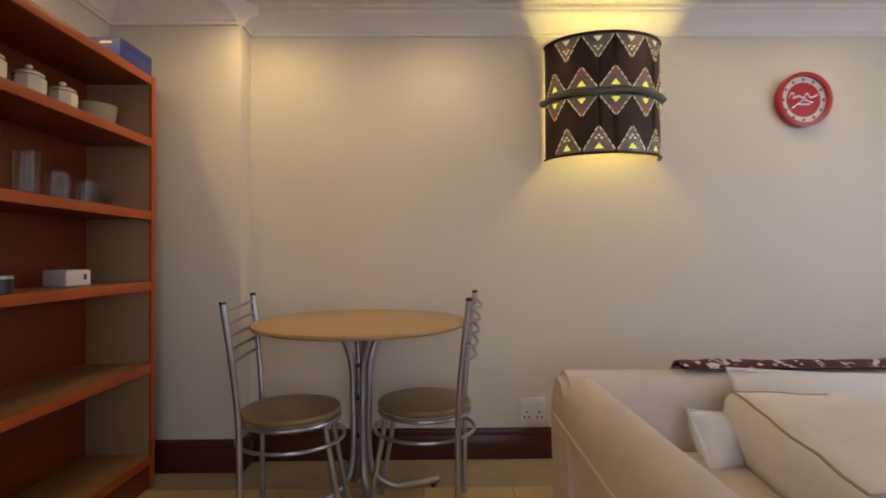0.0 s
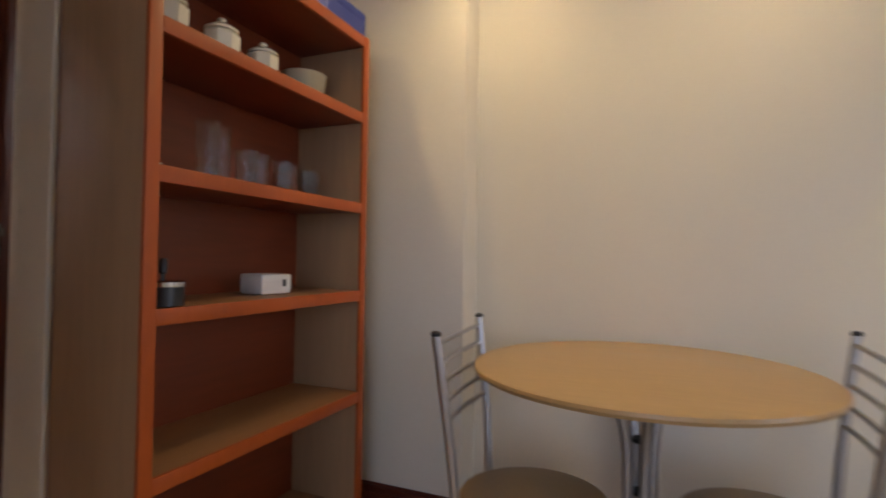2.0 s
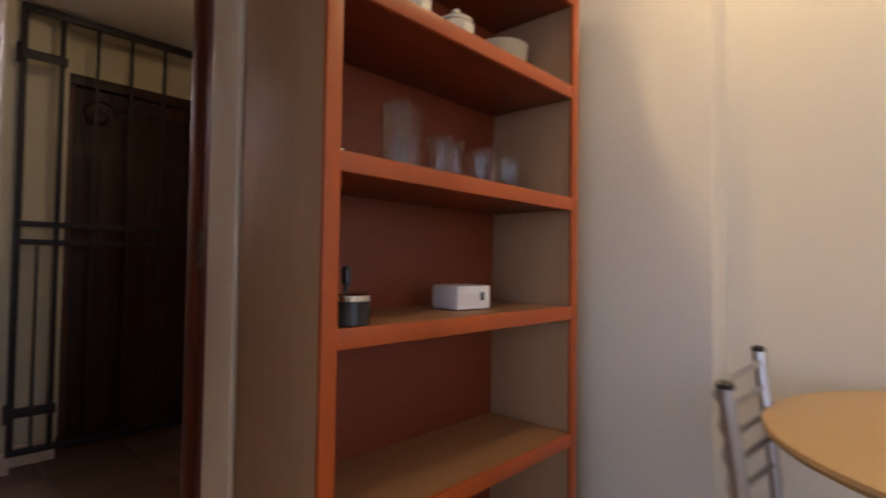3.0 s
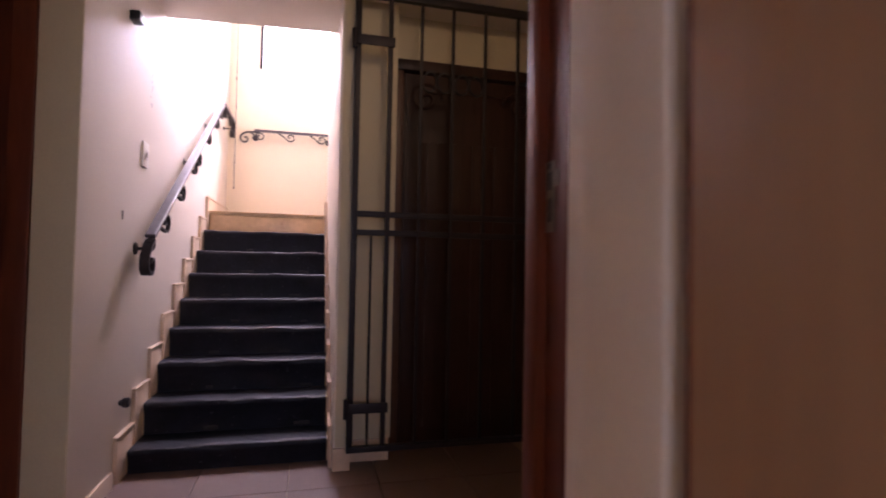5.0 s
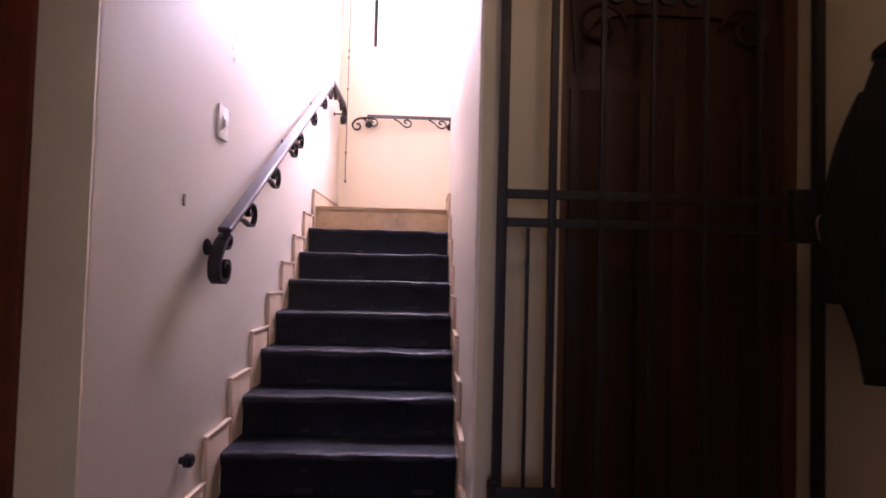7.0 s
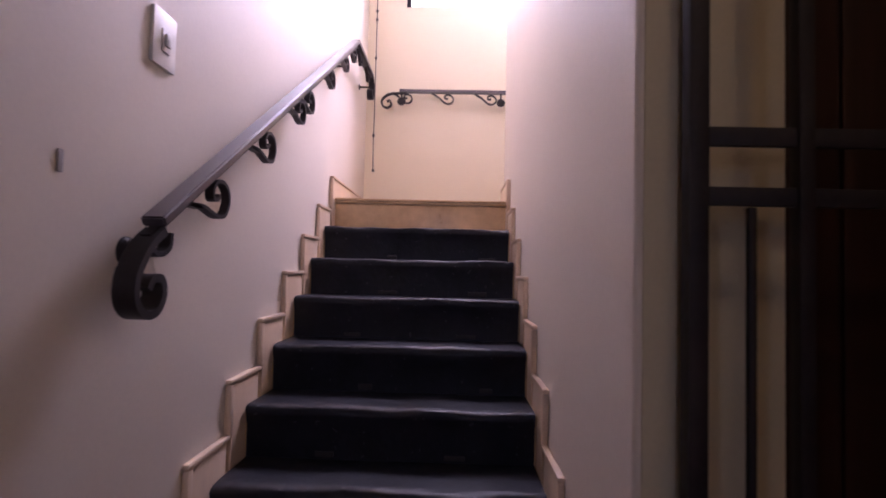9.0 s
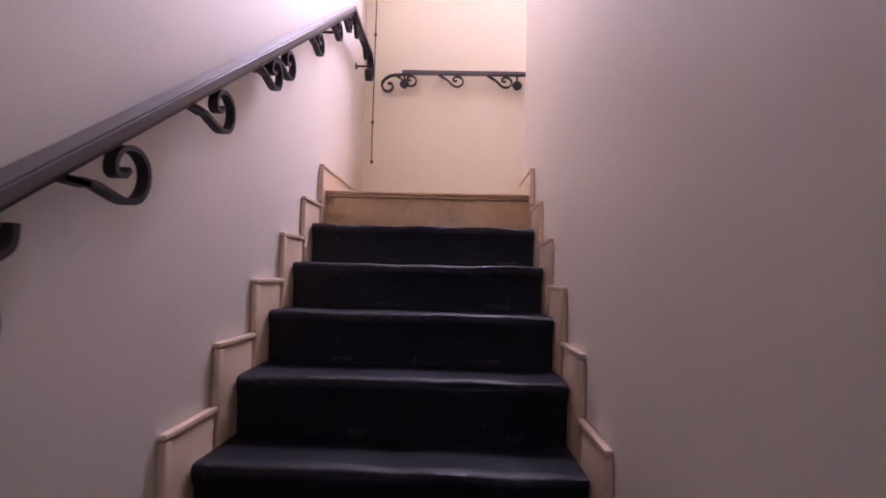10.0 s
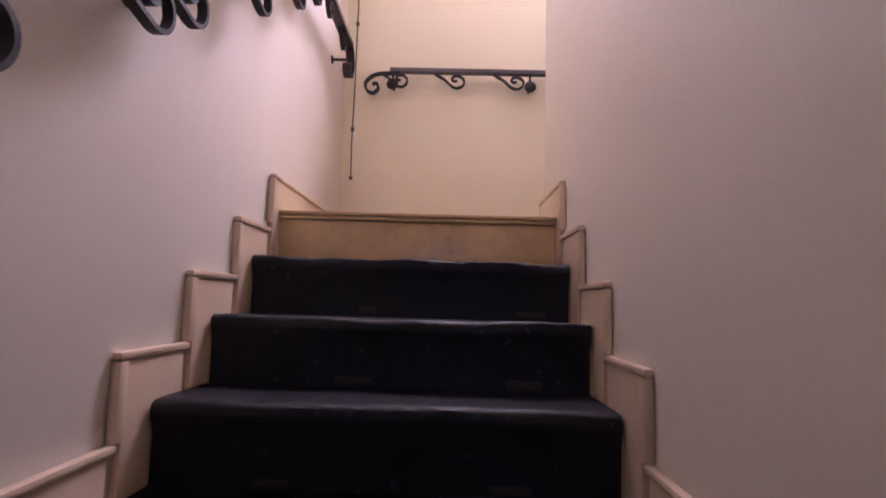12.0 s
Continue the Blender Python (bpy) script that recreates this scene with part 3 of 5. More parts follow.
def s_scroll(origin, along, down, length, drop, flip=False):
    """Line of a wrought S: a small curl, a sweep and a larger curl."""
    pts = []
    for a in np.linspace(2.6, 0, 12):
        r = 0.16 * (1 - a / 5)
        pts.append((0.17 - r * math.cos(a * 1.9) * 0.8, 0.22 - r * math.sin(a * 1.9 + 1.57)))
    pts += [(0.30, 0.34), (0.45, 0.62), (0.60, 0.88), (0.76, 0.98), (0.92, 0.85), (0.99, 0.58), (0.93, 0.30), (0.78, 0.14), (0.64, 0.20), (0.58, 0.38), (0.66, 0.50), (0.75, 0.46)]
    if flip:
        pts = [(1 - a, b) for a, b in pts]
    o, u, v = Vector(origin), Vector(along).normalized(), Vector(down).normalized()
    return smooth_path([o + u * length * a + v * drop * b for a, b in pts], 3)


rail = thing("handrail", "dark wrought iron handrail with scrolls, climbing the stair wall", "handrail")
RY = SL + 0.075
A, B, C = Vector((-3.430, RY, 1.102)), Vector((-5.305, RY, 2.296)), Vector((-5.82, RY, 2.290))
bm = bmesh.new()
tube(bm, [A, B], 0.0, flat=(0.024, 0.011, (0, 1, 0)))
bmesh.ops.bevel(bm, geom=list(bm.edges), offset=0.004, segments=2, affect="EDGES")
part("rail_bar", bm, RAILIRON, rail)
bm = bmesh.new()
tube(bm, [A + Vector((0.02, 0, -0.030)), B + Vector((0, 0, -0.026))], 0.0, flat=(0.010, 0.006, (0, 1, 0)))
part("under_bar", bm, IRON, rail)
bm = bmesh.new()
tube(bm, [B + Vector((0.004, 0, 0.0)), C], 0.0, flat=(0.022, 0.010, (0, 1, 0)))
part("rail_bar", bm, RAILIRON, rail)
# volute at the foot
bm = bmesh.new()
vol = [Vector((-3.44 + (x + 3.44) * 0.86, y, 1.086 + (z - 1.098) * 0.84)) for x, y, z in smooth_path([(-3.445, RY, 1.098), (-3.405, RY, 1.072), (-3.368, RY, 1.030), (-3.345, RY, 0.985), (-3.350, RY, 0.935), (-3.385, RY, 0.908), (-3.425, RY, 0.915), (-3.448, RY, 0.950), (-3.438, RY, 0.985), (-3.405, RY, 0.988), (-3.388, RY, 0.965)], 5)]
tube(bm, vol, 0.0, flat=(0.021, 0.008, (0, 1, 0)))
part("volute", bm, IRON, rail, "broad curled iron volute")
bm = bmesh.new()
tube(bm, smooth_path([(-3.40, RY, 1.06), (-3.44, RY, 1.04), (-3.475, RY, 1.055), (-3.48, RY, 1.085)], 5), 0.0, flat=(0.012, 0.005, (0, 1, 0)))
part("scroll", bm, IRON, rail)
# curled end on the landing
bm = bmesh.new()
tube(bm, smooth_path([C + Vector((0.01, 0, -0.004)), (-5.845, RY, 2.276), (-5.870, RY, 2.240), (-5.872, RY, 2.190), (-5.845, RY, 2.150), (-5.808, RY, 2.150), (-5.798, RY, 2.180), (-5.818, RY, 2.198)], 5), 0.0, flat=(0.019, 0.008, (0, 1, 0)))
part("volute", bm, IRON, rail)
up = (B - A).normalized()
dn = Vector((up.z, 0, -up.x)) * (-1 if up.x > 0 else 1)
dn = dn if dn.z < 0 else -dn
for s, ln, dp in ((0.055, 0.195, 0.105), (0.225, 0.195, 0.105), (0.400, 0.175, 0.095), (0.462, 0.175, 0.095), (0.645, 0.16, 0.09), (0.805, 0.15, 0.085), (0.915, 0.13, 0.08)):
    bm = bmesh.new()
    tube(bm, s_scroll(A + (B - A) * s + dn * 0.016, up, dn, ln, dp), 0.0, flat=(0.0105, 0.0045, (0, 1, 0)))
    part("scroll", bm, IRON, rail)
for s in (0.12, 0.62):
    bm = bmesh.new()
    tube(bm, s_scroll(B + (C - B) * s + Vector((0, 0, -0.012)), C - B, Vector((0, 0, -1)), 0.11, 0.065), 0.0, flat=(0.009, 0.004, (0, 1, 0)))
    part("scroll", bm, IRON, rail)
for px, pz in ((-4.36, 1.63), (-5.81, 2.215), (-4.98, 2.025)):
    bm = bmesh.new()
    tube(bm, [(px, SL + 0.004, pz), (px, RY, pz)], 0.006, 8)
    lathe(bm, [(0.020, 0), (0.020, 0.003), (0.013, 0.006)], (0, 0, 0), 14)
    bm.verts.ensure_lookup_table()
    bmesh.ops.transform(bm, matrix=pose(px, SL + 0.001, pz, -90), verts=bm.verts[-14 * 3:])
    part("wall_bracket", bm, IRON, rail)

bm = bmesh.new()
tube(bm, [(-3.465, SL + 0.004, 1.045), (-3.465, RY, 1.045)], 0.008, 8)
part("wall_bracket", bm, IRON, rail)
bm = bmesh.new()
lathe(bm, [(0.030, 0), (0.030, 0.004), (0.025, 0.009), (0.012, 0.012)], (0, 0, 0), 20)
bmesh.ops.transform(bm, matrix=pose(-3.465, SL + 0.001, 1.045, -90), verts=bm.verts)
part("wall_plate", bm, IRON, rail)

rail2 = thing("handrail", "dark wrought iron handrail with scrolls on the landing wall", "handrail")
R2X, R2Z = BX + 0.066, 2.270
bm = bmesh.new()
tube(bm, [(R2X, 1.150, R2Z), (R2X, 2.68, R2Z)], 0.0, flat=(0.021, 0.010, (1, 0, 0)))
bmesh.ops.bevel(bm, geom=list(bm.edges), offset=0.003, segments=2, affect="EDGES")
part("rail_bar", bm, RAILIRON, rail2)
bm = bmesh.new()
tube(bm, smooth_path([(R2X, 1.20, R2Z - 0.014), (R2X, 1.10, R2Z - 0.018), (R2X, 1.055, R2Z - 0.035), (R2X, 1.026, R2Z - 0.070), (R2X, 1.036, R2Z - 0.108), (R2X, 1.068, R2Z - 0.120), (R2X, 1.092, R2Z - 0.098), (R2X, 1.083, R2Z - 0.070), (R2X, 1.062, R2Z - 0.075)], 5), 0.0, flat=(0.012, 0.006, (1, 0, 0)))
part("volute", bm, IRON, rail2)
for y, ln, flip in ((1.10, 0.14, False), (1.375, 0.155, False), (1.675, 0.155, False), (1.98, 0.155, False)):
    bm = bmesh.new()
    tube(bm, s_scroll((R2X, y, R2Z - 0.012), (0, 1, 0), (0, 0, -1), ln, 0.075, flip), 0.0, flat=(0.009, 0.0045, (1, 0, 0)))
    part("scroll", bm, IRON, rail2)
for y in (1.165, 1.86):
    bm = bmesh.new()
    lathe(bm, [(0.012, -0.012), (0.026, -0.006), (0.030, 0.004), (0.022, 0.012), (0.008, 0.016)], (0, 0, 0), 14)
    bmesh.ops.transform(bm, matrix=pose(R2X + 0.006, y, R2Z - 0.075, 0, 90), verts=bm.verts)
    part("boss", bm, IRON, rail2)
    bm = bmesh.new()
    tube(bm, [(BX + 0.003, y, R2Z - 0.075), (R2X, y, R2Z - 0.075)], 0.007, 8)
    tube(bm, [(R2X, y, R2Z - 0.075), (R2X, y, R2Z - 0.008)], 0.006, 8)
    part("wall_bracket", bm, IRON, rail2)

cord = thing("pull_cord", "thin dark pull cord with knots and a weighted end", "cord")
bm = bmesh.new()
cy, CX = 0.990, -5.95
tube(bm, [(CX, cy + 0.006 * math.sin(z * 9) * max(0, 2.2 - z), z) for z in np.linspace(4.599, 1.70, 60)], 0.0035, 6)
part("string", bm, INK, cord)
for z in (1.69, 1.93, 2.47, 2.74, 2.80):
    bm = bmesh.new()
    lathe(bm, [(0.002, -0.012), (0.009, -0.006), (0.009, 0.005), (0.003, 0.012)], (CX, cy + 0.006 * math.sin(z * 9) * max(0, 2.2 - z), z), 10)
    part("knot", bm, INK, cord)

# ---- fittings on the stair wall ----
switch = thing("light_switch", "white plastic light switch plate on the stair wall", "switch", (-3.555, SL, 1.514))
bm = bmesh.new()
box(bm, -0.045, 0.045, 0.0005, 0.010, -0.062, 0.062, 0.004)
part("plate", bm, PLASTIC, switch)
bm = bmesh.new()
box(bm, -0.016, 0.016, 0.0101, 0.013, -0.028, 0.022, 0.002)
part("rocker_bed", bm, DIALWHITE, switch)
bm = bmesh.new()
box(bm, -0.009, 0.009, 0.0131, 0.020, -0.016, 0.012, 0.003)
part("rocker", bm, PLASTIC, switch)
bm = bmesh.new()
box(bm, -3.287, -3.275, SL + 0.0005, SL + 0.004, 1.170, 1.209, 0.003)
tagged(finish("wall_slot", bm, material("dusty_metal", (0.24, 0.21, 0.19), 0.6)), "small greyish slot plate let into the wall", "plate")
rng = random.Random(8)
for k in range(7):
    bm = bmesh.new()
    x, z = -3.645 + rng.uniform(-0.022, 0.022), 1.77 + 0.028 * k + rng.uniform(-0.01, 0.01)
    box(bm, x, x + rng.uniform(0.008, 0.022), SL + 0.0003, SL + 0.0009, z, z + rng.uniform(0.006, 0.016))
    part("scuff", bm, SCUFF, bpy.data.objects["wall_stair_left"])
stopper = thing("door_stop", "small dark rubber door stop on the stair wall", "door stop", (-3.330, SL, 0.347))
bm = bmesh.new()
lathe(bm, [(0.012, 0), (0.014, 0.012), (0.022, 0.016), (0.023, 0.036), (0.017, 0.042)], (0, 0, 0), 16)
bmesh.ops.transform(bm, matrix=pose(0, 0.001, 0, -90), verts=bm.verts)
part("buffer", bm, BLACKTIN, stopper)
sensor = thing("alarm_sensor", "small black box fixed high on the wall", "sensor", (-3.31, SL, 2.095))
bm = bmesh.new()
box(bm, -0.035, 0.035, 0.001, 0.045, -0.022, 0.022, 0.006)
part("case", bm, BLACKTIN, sensor)

# ---- iron gate ----
gate = thing("iron_gate", "closed black iron security gate of square bars", "gate")


def bar(name, y0, y1, z0, z1, deep=0.02, label=""):
    b = bmesh.new()
    box(b, GX - deep / 2, GX + deep / 2, y0, y1, z0, z1, 0.003)
    return part(name, b, IRON, gate, label)


bar("post", 1.907, 1.936, 0.10, 2.30, 0.032)
bar("post", 2.069, 2.092, 0.10, 2.30, 0.026)
bar("post", 2.930, 2.958, 0.09, 2.30, 0.032)
for y in (2.238, 2.402, 2.573, 2.753):
    bar("bar", y - 0.008, y + 0.008, 0.12, 2.30, 0.016)
bar("bar", 1.999, 2.011, 0.12, 1.128, 0.012)
bar("rail", 1.937, 2.929, 1.219, 1.2485, 0.012)
bar("rail", 1.937, 2.929, 1.1295, 1.158, 0.012)
bar("rail", 1.907, 2.958, 0.092, 0.119, 0.034)
bar("rail", 1.907, 2.958, 2.301, 2.338, 0.034)
for z in (2.078, 0.305):
    b = bmesh.new()
    box(b, GX + 0.021, GX + 0.034, 1.900, 2.100, z - 0.024, z + 0.024, 0.004)
    h = part("hinge_strap", b, IRON, gate)
    b = bmesh.new()
    tube(b, [(GX + 0.03, 1.903, z - 0.045), (GX + 0.03, 1.903, z + 0.045)], 0.014, 10)
    part("knuckle", b, IRON, h)
for y, s in ((2.320, -1), (2.487, 1), (2.320, 1), (2.487, -1)):
    b = bmesh.new()
    tube(b, [(GX, y + s * (0.075 - 0.055 * (1 - a / 9) * (1 - math.cos(a))), 1.90 + 0.075 * math.sin(a) * (1 - a / 9)) for a in np.linspace(0, 7.5, 36)], 0.0, flat=(0.008, 0.004, (1, 0, 0)))
    part("scroll", b, IRON, gate)
b = bmesh.new()
box(b, GX + 0.010, GX + 0.045, 2.83, 2.929, 1.10, 1.27, 0.005)
part("lock_box", b, IRON, gate)
padlock = thing("padlock", "steel padlock shackle hanging on the gate", "padlock", (GX + 0.062, 2.918, 1.12))
b = bmesh.new()
tube(b, smooth_path([(0, -0.018, 0.0), (0, -0.026, 0.045), (0, -0.012, 0.07), (0, 0.014, 0.07), (0, 0.026, 0.04), (0, 0.022, 0.0), (0, 0.008, -0.016), (0, -0.012, -0.012), (0, -0.018, 0.004)], 4), 0.005, 8)
part("shackle", b, CHROME, padlock)

# ---- coats on the hall wall ----
rack = thing("coat_hooks", "bent wire coat hooks on the hall wall", "hooks", (-2.616, HN, 1.697))
bm = bmesh.new()
box(bm, -0.24, 0.24, -0.012, -0.001, -0.009, 0.009, 0.003)
part("back_strip", bm, DOORFRAME, rack)
for x in (-0.22, -0.08, 0.08, 0.22):
    bm = bmesh.new()
    tube(bm, smooth_path([(x, -0.010, -0.02), (x, -0.04, -0.05), (x - 0.03, -0.07, -0.04), (x - 0.06, -0.09, -0.02), (x - 0.05, -0.10, 0.0), (x - 0.035, -0.095, 0.008)], 4), 0.0035, 8)
    part("hook", bm, LAMPTIN, rack)


def garment(name, label, mat, at, rows, folds, thick, seed):
    """Hanging cloth: a row of (height, left edge, right edge, bulge) from top to bottom, with folds that deepen downwards."""
    t = thing(name, label, "clothing", at)
    b = bmesh.new()
    cols, grid = 34, []
    dense = []
    for (h0, l0, r0, b0), (h1, l1, r1, b1) in zip(rows, rows[1:]):
        for s in range(6):
            q = s / 6
            dense.append((h0 + (h1 - h0) * q, l0 + (l1 - l0) * q, r0 + (r1 - r0) * q, b0 + (b1 - b0) * q))
    dense.append(rows[-1])
    for i, (h, lo, hi, bulge) in enumerate(dense):
        front, rear = [], []
        q = i / len(dense)
        for c in range(cols + 1):
            u = c / cols
            x = lo + (hi - lo) * u
            belly = math.sqrt(max(0.0, 1 - (2 * u - 1) ** 2))
            wave = math.sin(u * folds * 2 * math.pi + seed + 0.8 * math.sin(q * 3 + u * 4)) * 0.027 * (0.35 + q) * belly
            wave += 0.018 * noise.noise(Vector((x * 6, h * 3, seed)))
            hh = h + 0.02 * noise.noise(Vector((x * 5, seed, 1.0))) * q
            front.append(b.verts.new((x, -0.014 - belly * bulge - wave * belly - thick, hh)))
            rear.append(b.verts.new((x, -0.012 - 0.15 * belly * bulge, hh)))
        grid.append(front + rear[::-1])
    n = len(grid[0])
    for r0, r1 in zip(grid, grid[1:]):
        for c in range(n):
            b.faces.new((r0[c], r0[(c + 1) % n], r1[(c + 1) % n], r1[c]))
    b.faces.new(grid[0][::-1])
    b.faces.new(grid[-1])
    part("cloth", b, mat, t, smooth=1.2)
    return t


jacket = garment("jacket", "long black jacket hanging on the hall wall", BLACKCLOTH, (-3.095, HN, -0.065), [(1.725, 0.06, 0.13, 0.04), (1.69, 0.01, 0.18, 0.06), (1.58, -0.04, 0.20, 0.08), (1.36, -0.10, 0.20, 0.08), (1.17, -0.12, 0.20, 0.08), (1.00, -0.12, 0.19, 0.08), (0.93, -0.09, 0.19, 0.07), (0.80, -0.03, 0.18, 0.07), (0.76, -0.02, 0.17, 0.06)], 2.5, 0.01, 2.0)
bm = bmesh.new()
tube(bm, smooth_path([(0.03, -0.06, 1.60), (-0.02, -0.09, 1.42), (-0.06, -0.095, 1.18), (-0.065, -0.09, 0.98)], 5), [0.040 + 0.010 * math.sin(k / 15 * 3.1) for k in range(16)], 12)
part("sleeve", bm, BLACKCLOTH, jacket, smooth=1.2)
bm = bmesh.new()
tube(bm, smooth_path([(0.04, -0.03, 1.69), (0.06, -0.07, 1.705), (0.10, -0.08, 1.71), (0.13, -0.07, 1.705), (0.15, -0.03, 1.68)], 4), 0.022, 10)
part("collar", bm, BLACKCLOTH, jacket, smooth=1.2)
shirt = garment("shirt", "bright red cotton shirt hanging from a hook", REDCLOTH, (-2.61, HN, -0.06), [(1.50, -0.14, 0.15, 0.07), (1.45, -0.21, 0.24, 0.12), (1.29, -0.29, 0.31, 0.15), (1.15, -0.38, 0.33, 0.16), (1.04, -0.36, 0.33, 0.16), (0.98, -0.32, 0.33, 0.16), (0.95, -0.26, 0.33, 0.16), (0.82, -0.23, 0.33, 0.15), (0.69, -0.19, 0.31, 0.14)], 3.4, 0.04, 0.6)
bm = bmesh.new()
box(bm, 0.0, 0.06, -0.168, -0.155, 1.405, 1.43, 0.004)
part("neck_label", bm, BLACKCLOTH, shirt, "small black neck label")

hat = thing("hat", "pale straw hat with a black band on a hook", "hat", (-2.570, HN - 0.205, 1.470))
TILT_HAT = Vector((0.02, -0.84, 0.40)).to_track_quat("Z", "Y").to_matrix().to_4x4() @ Matrix.Scale(0.86, 4)
bm = bmesh.new()
prof = [(0.085, 0.0), (0.100, -0.004), (0.125, -0.006), (0.150, 0.004), (0.152, 0.008), (0.125, 0.0), (0.102, 0.004), (0.098, 0.03), (0.092, 0.07), (0.082, 0.10), (0.060, 0.116), (0.030, 0.112), (0.004, 0.108)]
lathe(bm, prof, (0, 0, 0), 36)
bmesh.ops.transform(bm, matrix=TILT_HAT @ Matrix.Diagonal((1.0, 1.12, 1.0, 1)), verts=bm.verts)
part("crown", bm, STRAW, hat)
bm = bmesh.new()
lathe(bm, [(0.103, 0.006), (0.101, 0.036), (0.097, 0.036), (0.099, 0.006)], (0, 0, 0), 36)
bmesh.ops.transform(bm, matrix=TILT_HAT @ Matrix.Diagonal((1.0, 1.12, 1.0, 1)), verts=bm.verts)
part("band", bm, BLACKCLOTH, hat, "black ribbon band")

cloth = thing("eyelet_bag", "white bag of eyelet fabric hanging over the shirt", "bag", (-2.36, HN - 0.20, 1.405))
bm = bmesh.new()
outline = [(-0.20, -0.12), (-0.11, 0.01), (-0.07, 0.10), (-0.06, 0.20), (0.01, 0.23), (0.05, 0.15), (0.08, 0.08), (0.24, 0.05), (0.30, -0.03), (0.10, -0.07)]
prism(bm, [(a * 0.78, b * 0.78) for a, b in outline], "y", -0.012, 0.012)
bmesh.ops.bevel(bm, geom=list(bm.edges), offset=0.005, segments=2, affect="EDGES")
part("fabric", bm, EYELET, cloth)
for hx, hz in ((-0.06, -0.045), (-0.025, 0.025), (0.03, -0.01), (0.08, 0.03), (0.12, -0.01), (-0.01, 0.125)):
    bm = bmesh.new()
    lathe(bm, [(0.020, 0.0), (0.026, 0.0), (0.026, 0.004), (0.020, 0.004)], (0, 0, 0), 16)
    bmesh.ops.transform(bm, matrix=pose(hx, -0.0125, hz, 90), verts=bm.verts)
    ring = part("eyelet", bm, EYELET, cloth)
    bm = bmesh.new()
    lathe(bm, [(0.0190, 0.0041), (0.0190, 0.0048)], (0, 0, 0), 16)
    bmesh.ops.transform(bm, matrix=pose(hx, -0.0125, hz, 90), verts=bm.verts)
    part("hole", bm, REDCLOTH if (hx, hz) == (0.03, -0.01) else DOORFRAME, ring)

# ---- bookshelf ----
SX, SB, SY0, SY1, STOP = -0.713, -1.020, 1.996, 2.897, 1.885
shelf = thing("bookshelf", "tall cherry and beech bookshelf with five shelves of crockery", "bookshelf")
for y0, y1 in ((SY0, SY0 + 0.018), (SY1 - 0.018, SY1)):
    bm = bmesh.new()
    box(bm, SB, SX - 0.012, y0, y1, 0.0, STOP, 0.001)
    side = part("side_panel", bm, BEECH, shelf, "pale beech side panel")
    bm = bmesh.new()
    e0, e1 = (y0 - 0.002, y0 + 0.032) if y0 == SY0 else (y1 - 0.032, y1 + 0.002)
    box(bm, SX - 0.0119, SX, e0, e1, 0.0, STOP + 0.002, 0.002)
    part("edging", bm, CHERRYEDGE, side, "orange cherry edging")
bm = bmesh.new()
box(bm, SB - 0.006, SB - 0.0005, SY0 + 0.002, SY1 - 0.002, 0.03, STOP - 0.002)
part("back_panel", bm, CHERRY, shelf)
SHELVES = [0.150, 0.566, 0.940, 1.262, 1.598, 1.884]
for z in SHELVES:
    bm = bmesh.new()
    box(bm, SB, SX - 0.013, SY0 + 0.0185, SY1 - 0.0185, z - 0.032, z, 0.001)
    # boards below one metre get a lighter brown, higher ones dark cherry
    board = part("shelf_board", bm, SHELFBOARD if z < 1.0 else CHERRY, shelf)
    bm = bmesh.new()
    box(bm, SX - 0.0125, SX - 0.001, SY0 + 0.0325, SY1 - 0.0325, z - 0.037, z + 0.001, 0.002)
    part("edging", bm, CHERRYEDGE, board)
bm = bmesh.new()
box(bm, SX - 0.03, SX - 0.013, SY0 + 0.019, SY1 - 0.019, 0.0, 0.117, 0.002)
part("plinth", bm, CHERRY, shelf)

# crockery
proto = thing("canister", "cream ceramic canister with a knobbed lid", "canister", (-0.845, 2.480, 1.598), group="canisters on the shelf")
bm = bmesh.new()
lathe(bm, [(0.046, 0.0), (0.052, 0.004), (0.055, 0.05), (0.056, 0.095), (0.048, 0.104), (0.044, 0.106)], (0, 0, 0), 8)
bmesh.ops.transform(bm, matrix=pose(0, 0, 0, 0, 0, 22.5), verts=bm.verts)
jar = part("jar", bm, CERAMIC, proto, smooth=0.3)
bm = bmesh.new()
lathe(bm, [(0.050, 0.1065), (0.051, 0.113), (0.040, 0.122), (0.014, 0.127), (0.006, 0.133), (0.013, 0.139), (0.014, 0.145), (0.008, 0.150)], (0, 0, 0), 24)
part("lid", bm, CERAMIC, jar)
for y, s in ((2.315, 0.92), (2.140, 0.94)):
    copy_thing(proto, pose(-0.845, y, 1.598, 0, 0, 12) @ Matrix.Scale(s, 4))
proto.scale = (0.90, 0.90, 0.88)

plates = []
for k in range(8):
    p = thing("plate", "cream ceramic plate in a stack on the shelf", "plate", (-0.86, 2.70, 1.5985 + 0.0125 * k), group="stack of plates")
    bm = bmesh.new()
    r = 0.072 + 0.0011 * k
    lathe(bm, [(r * 0.6, 0.0), (r * 0.7, 0.002), (r * 0.97, 0.013), (r, 0.0148), (r * 0.96, 0.0150), (r * 0.68, 0.0055), (r * 0.2, 0.0045)], (0, 0, 0), 32)
    part("dish", bm, PLATEWARE, p)


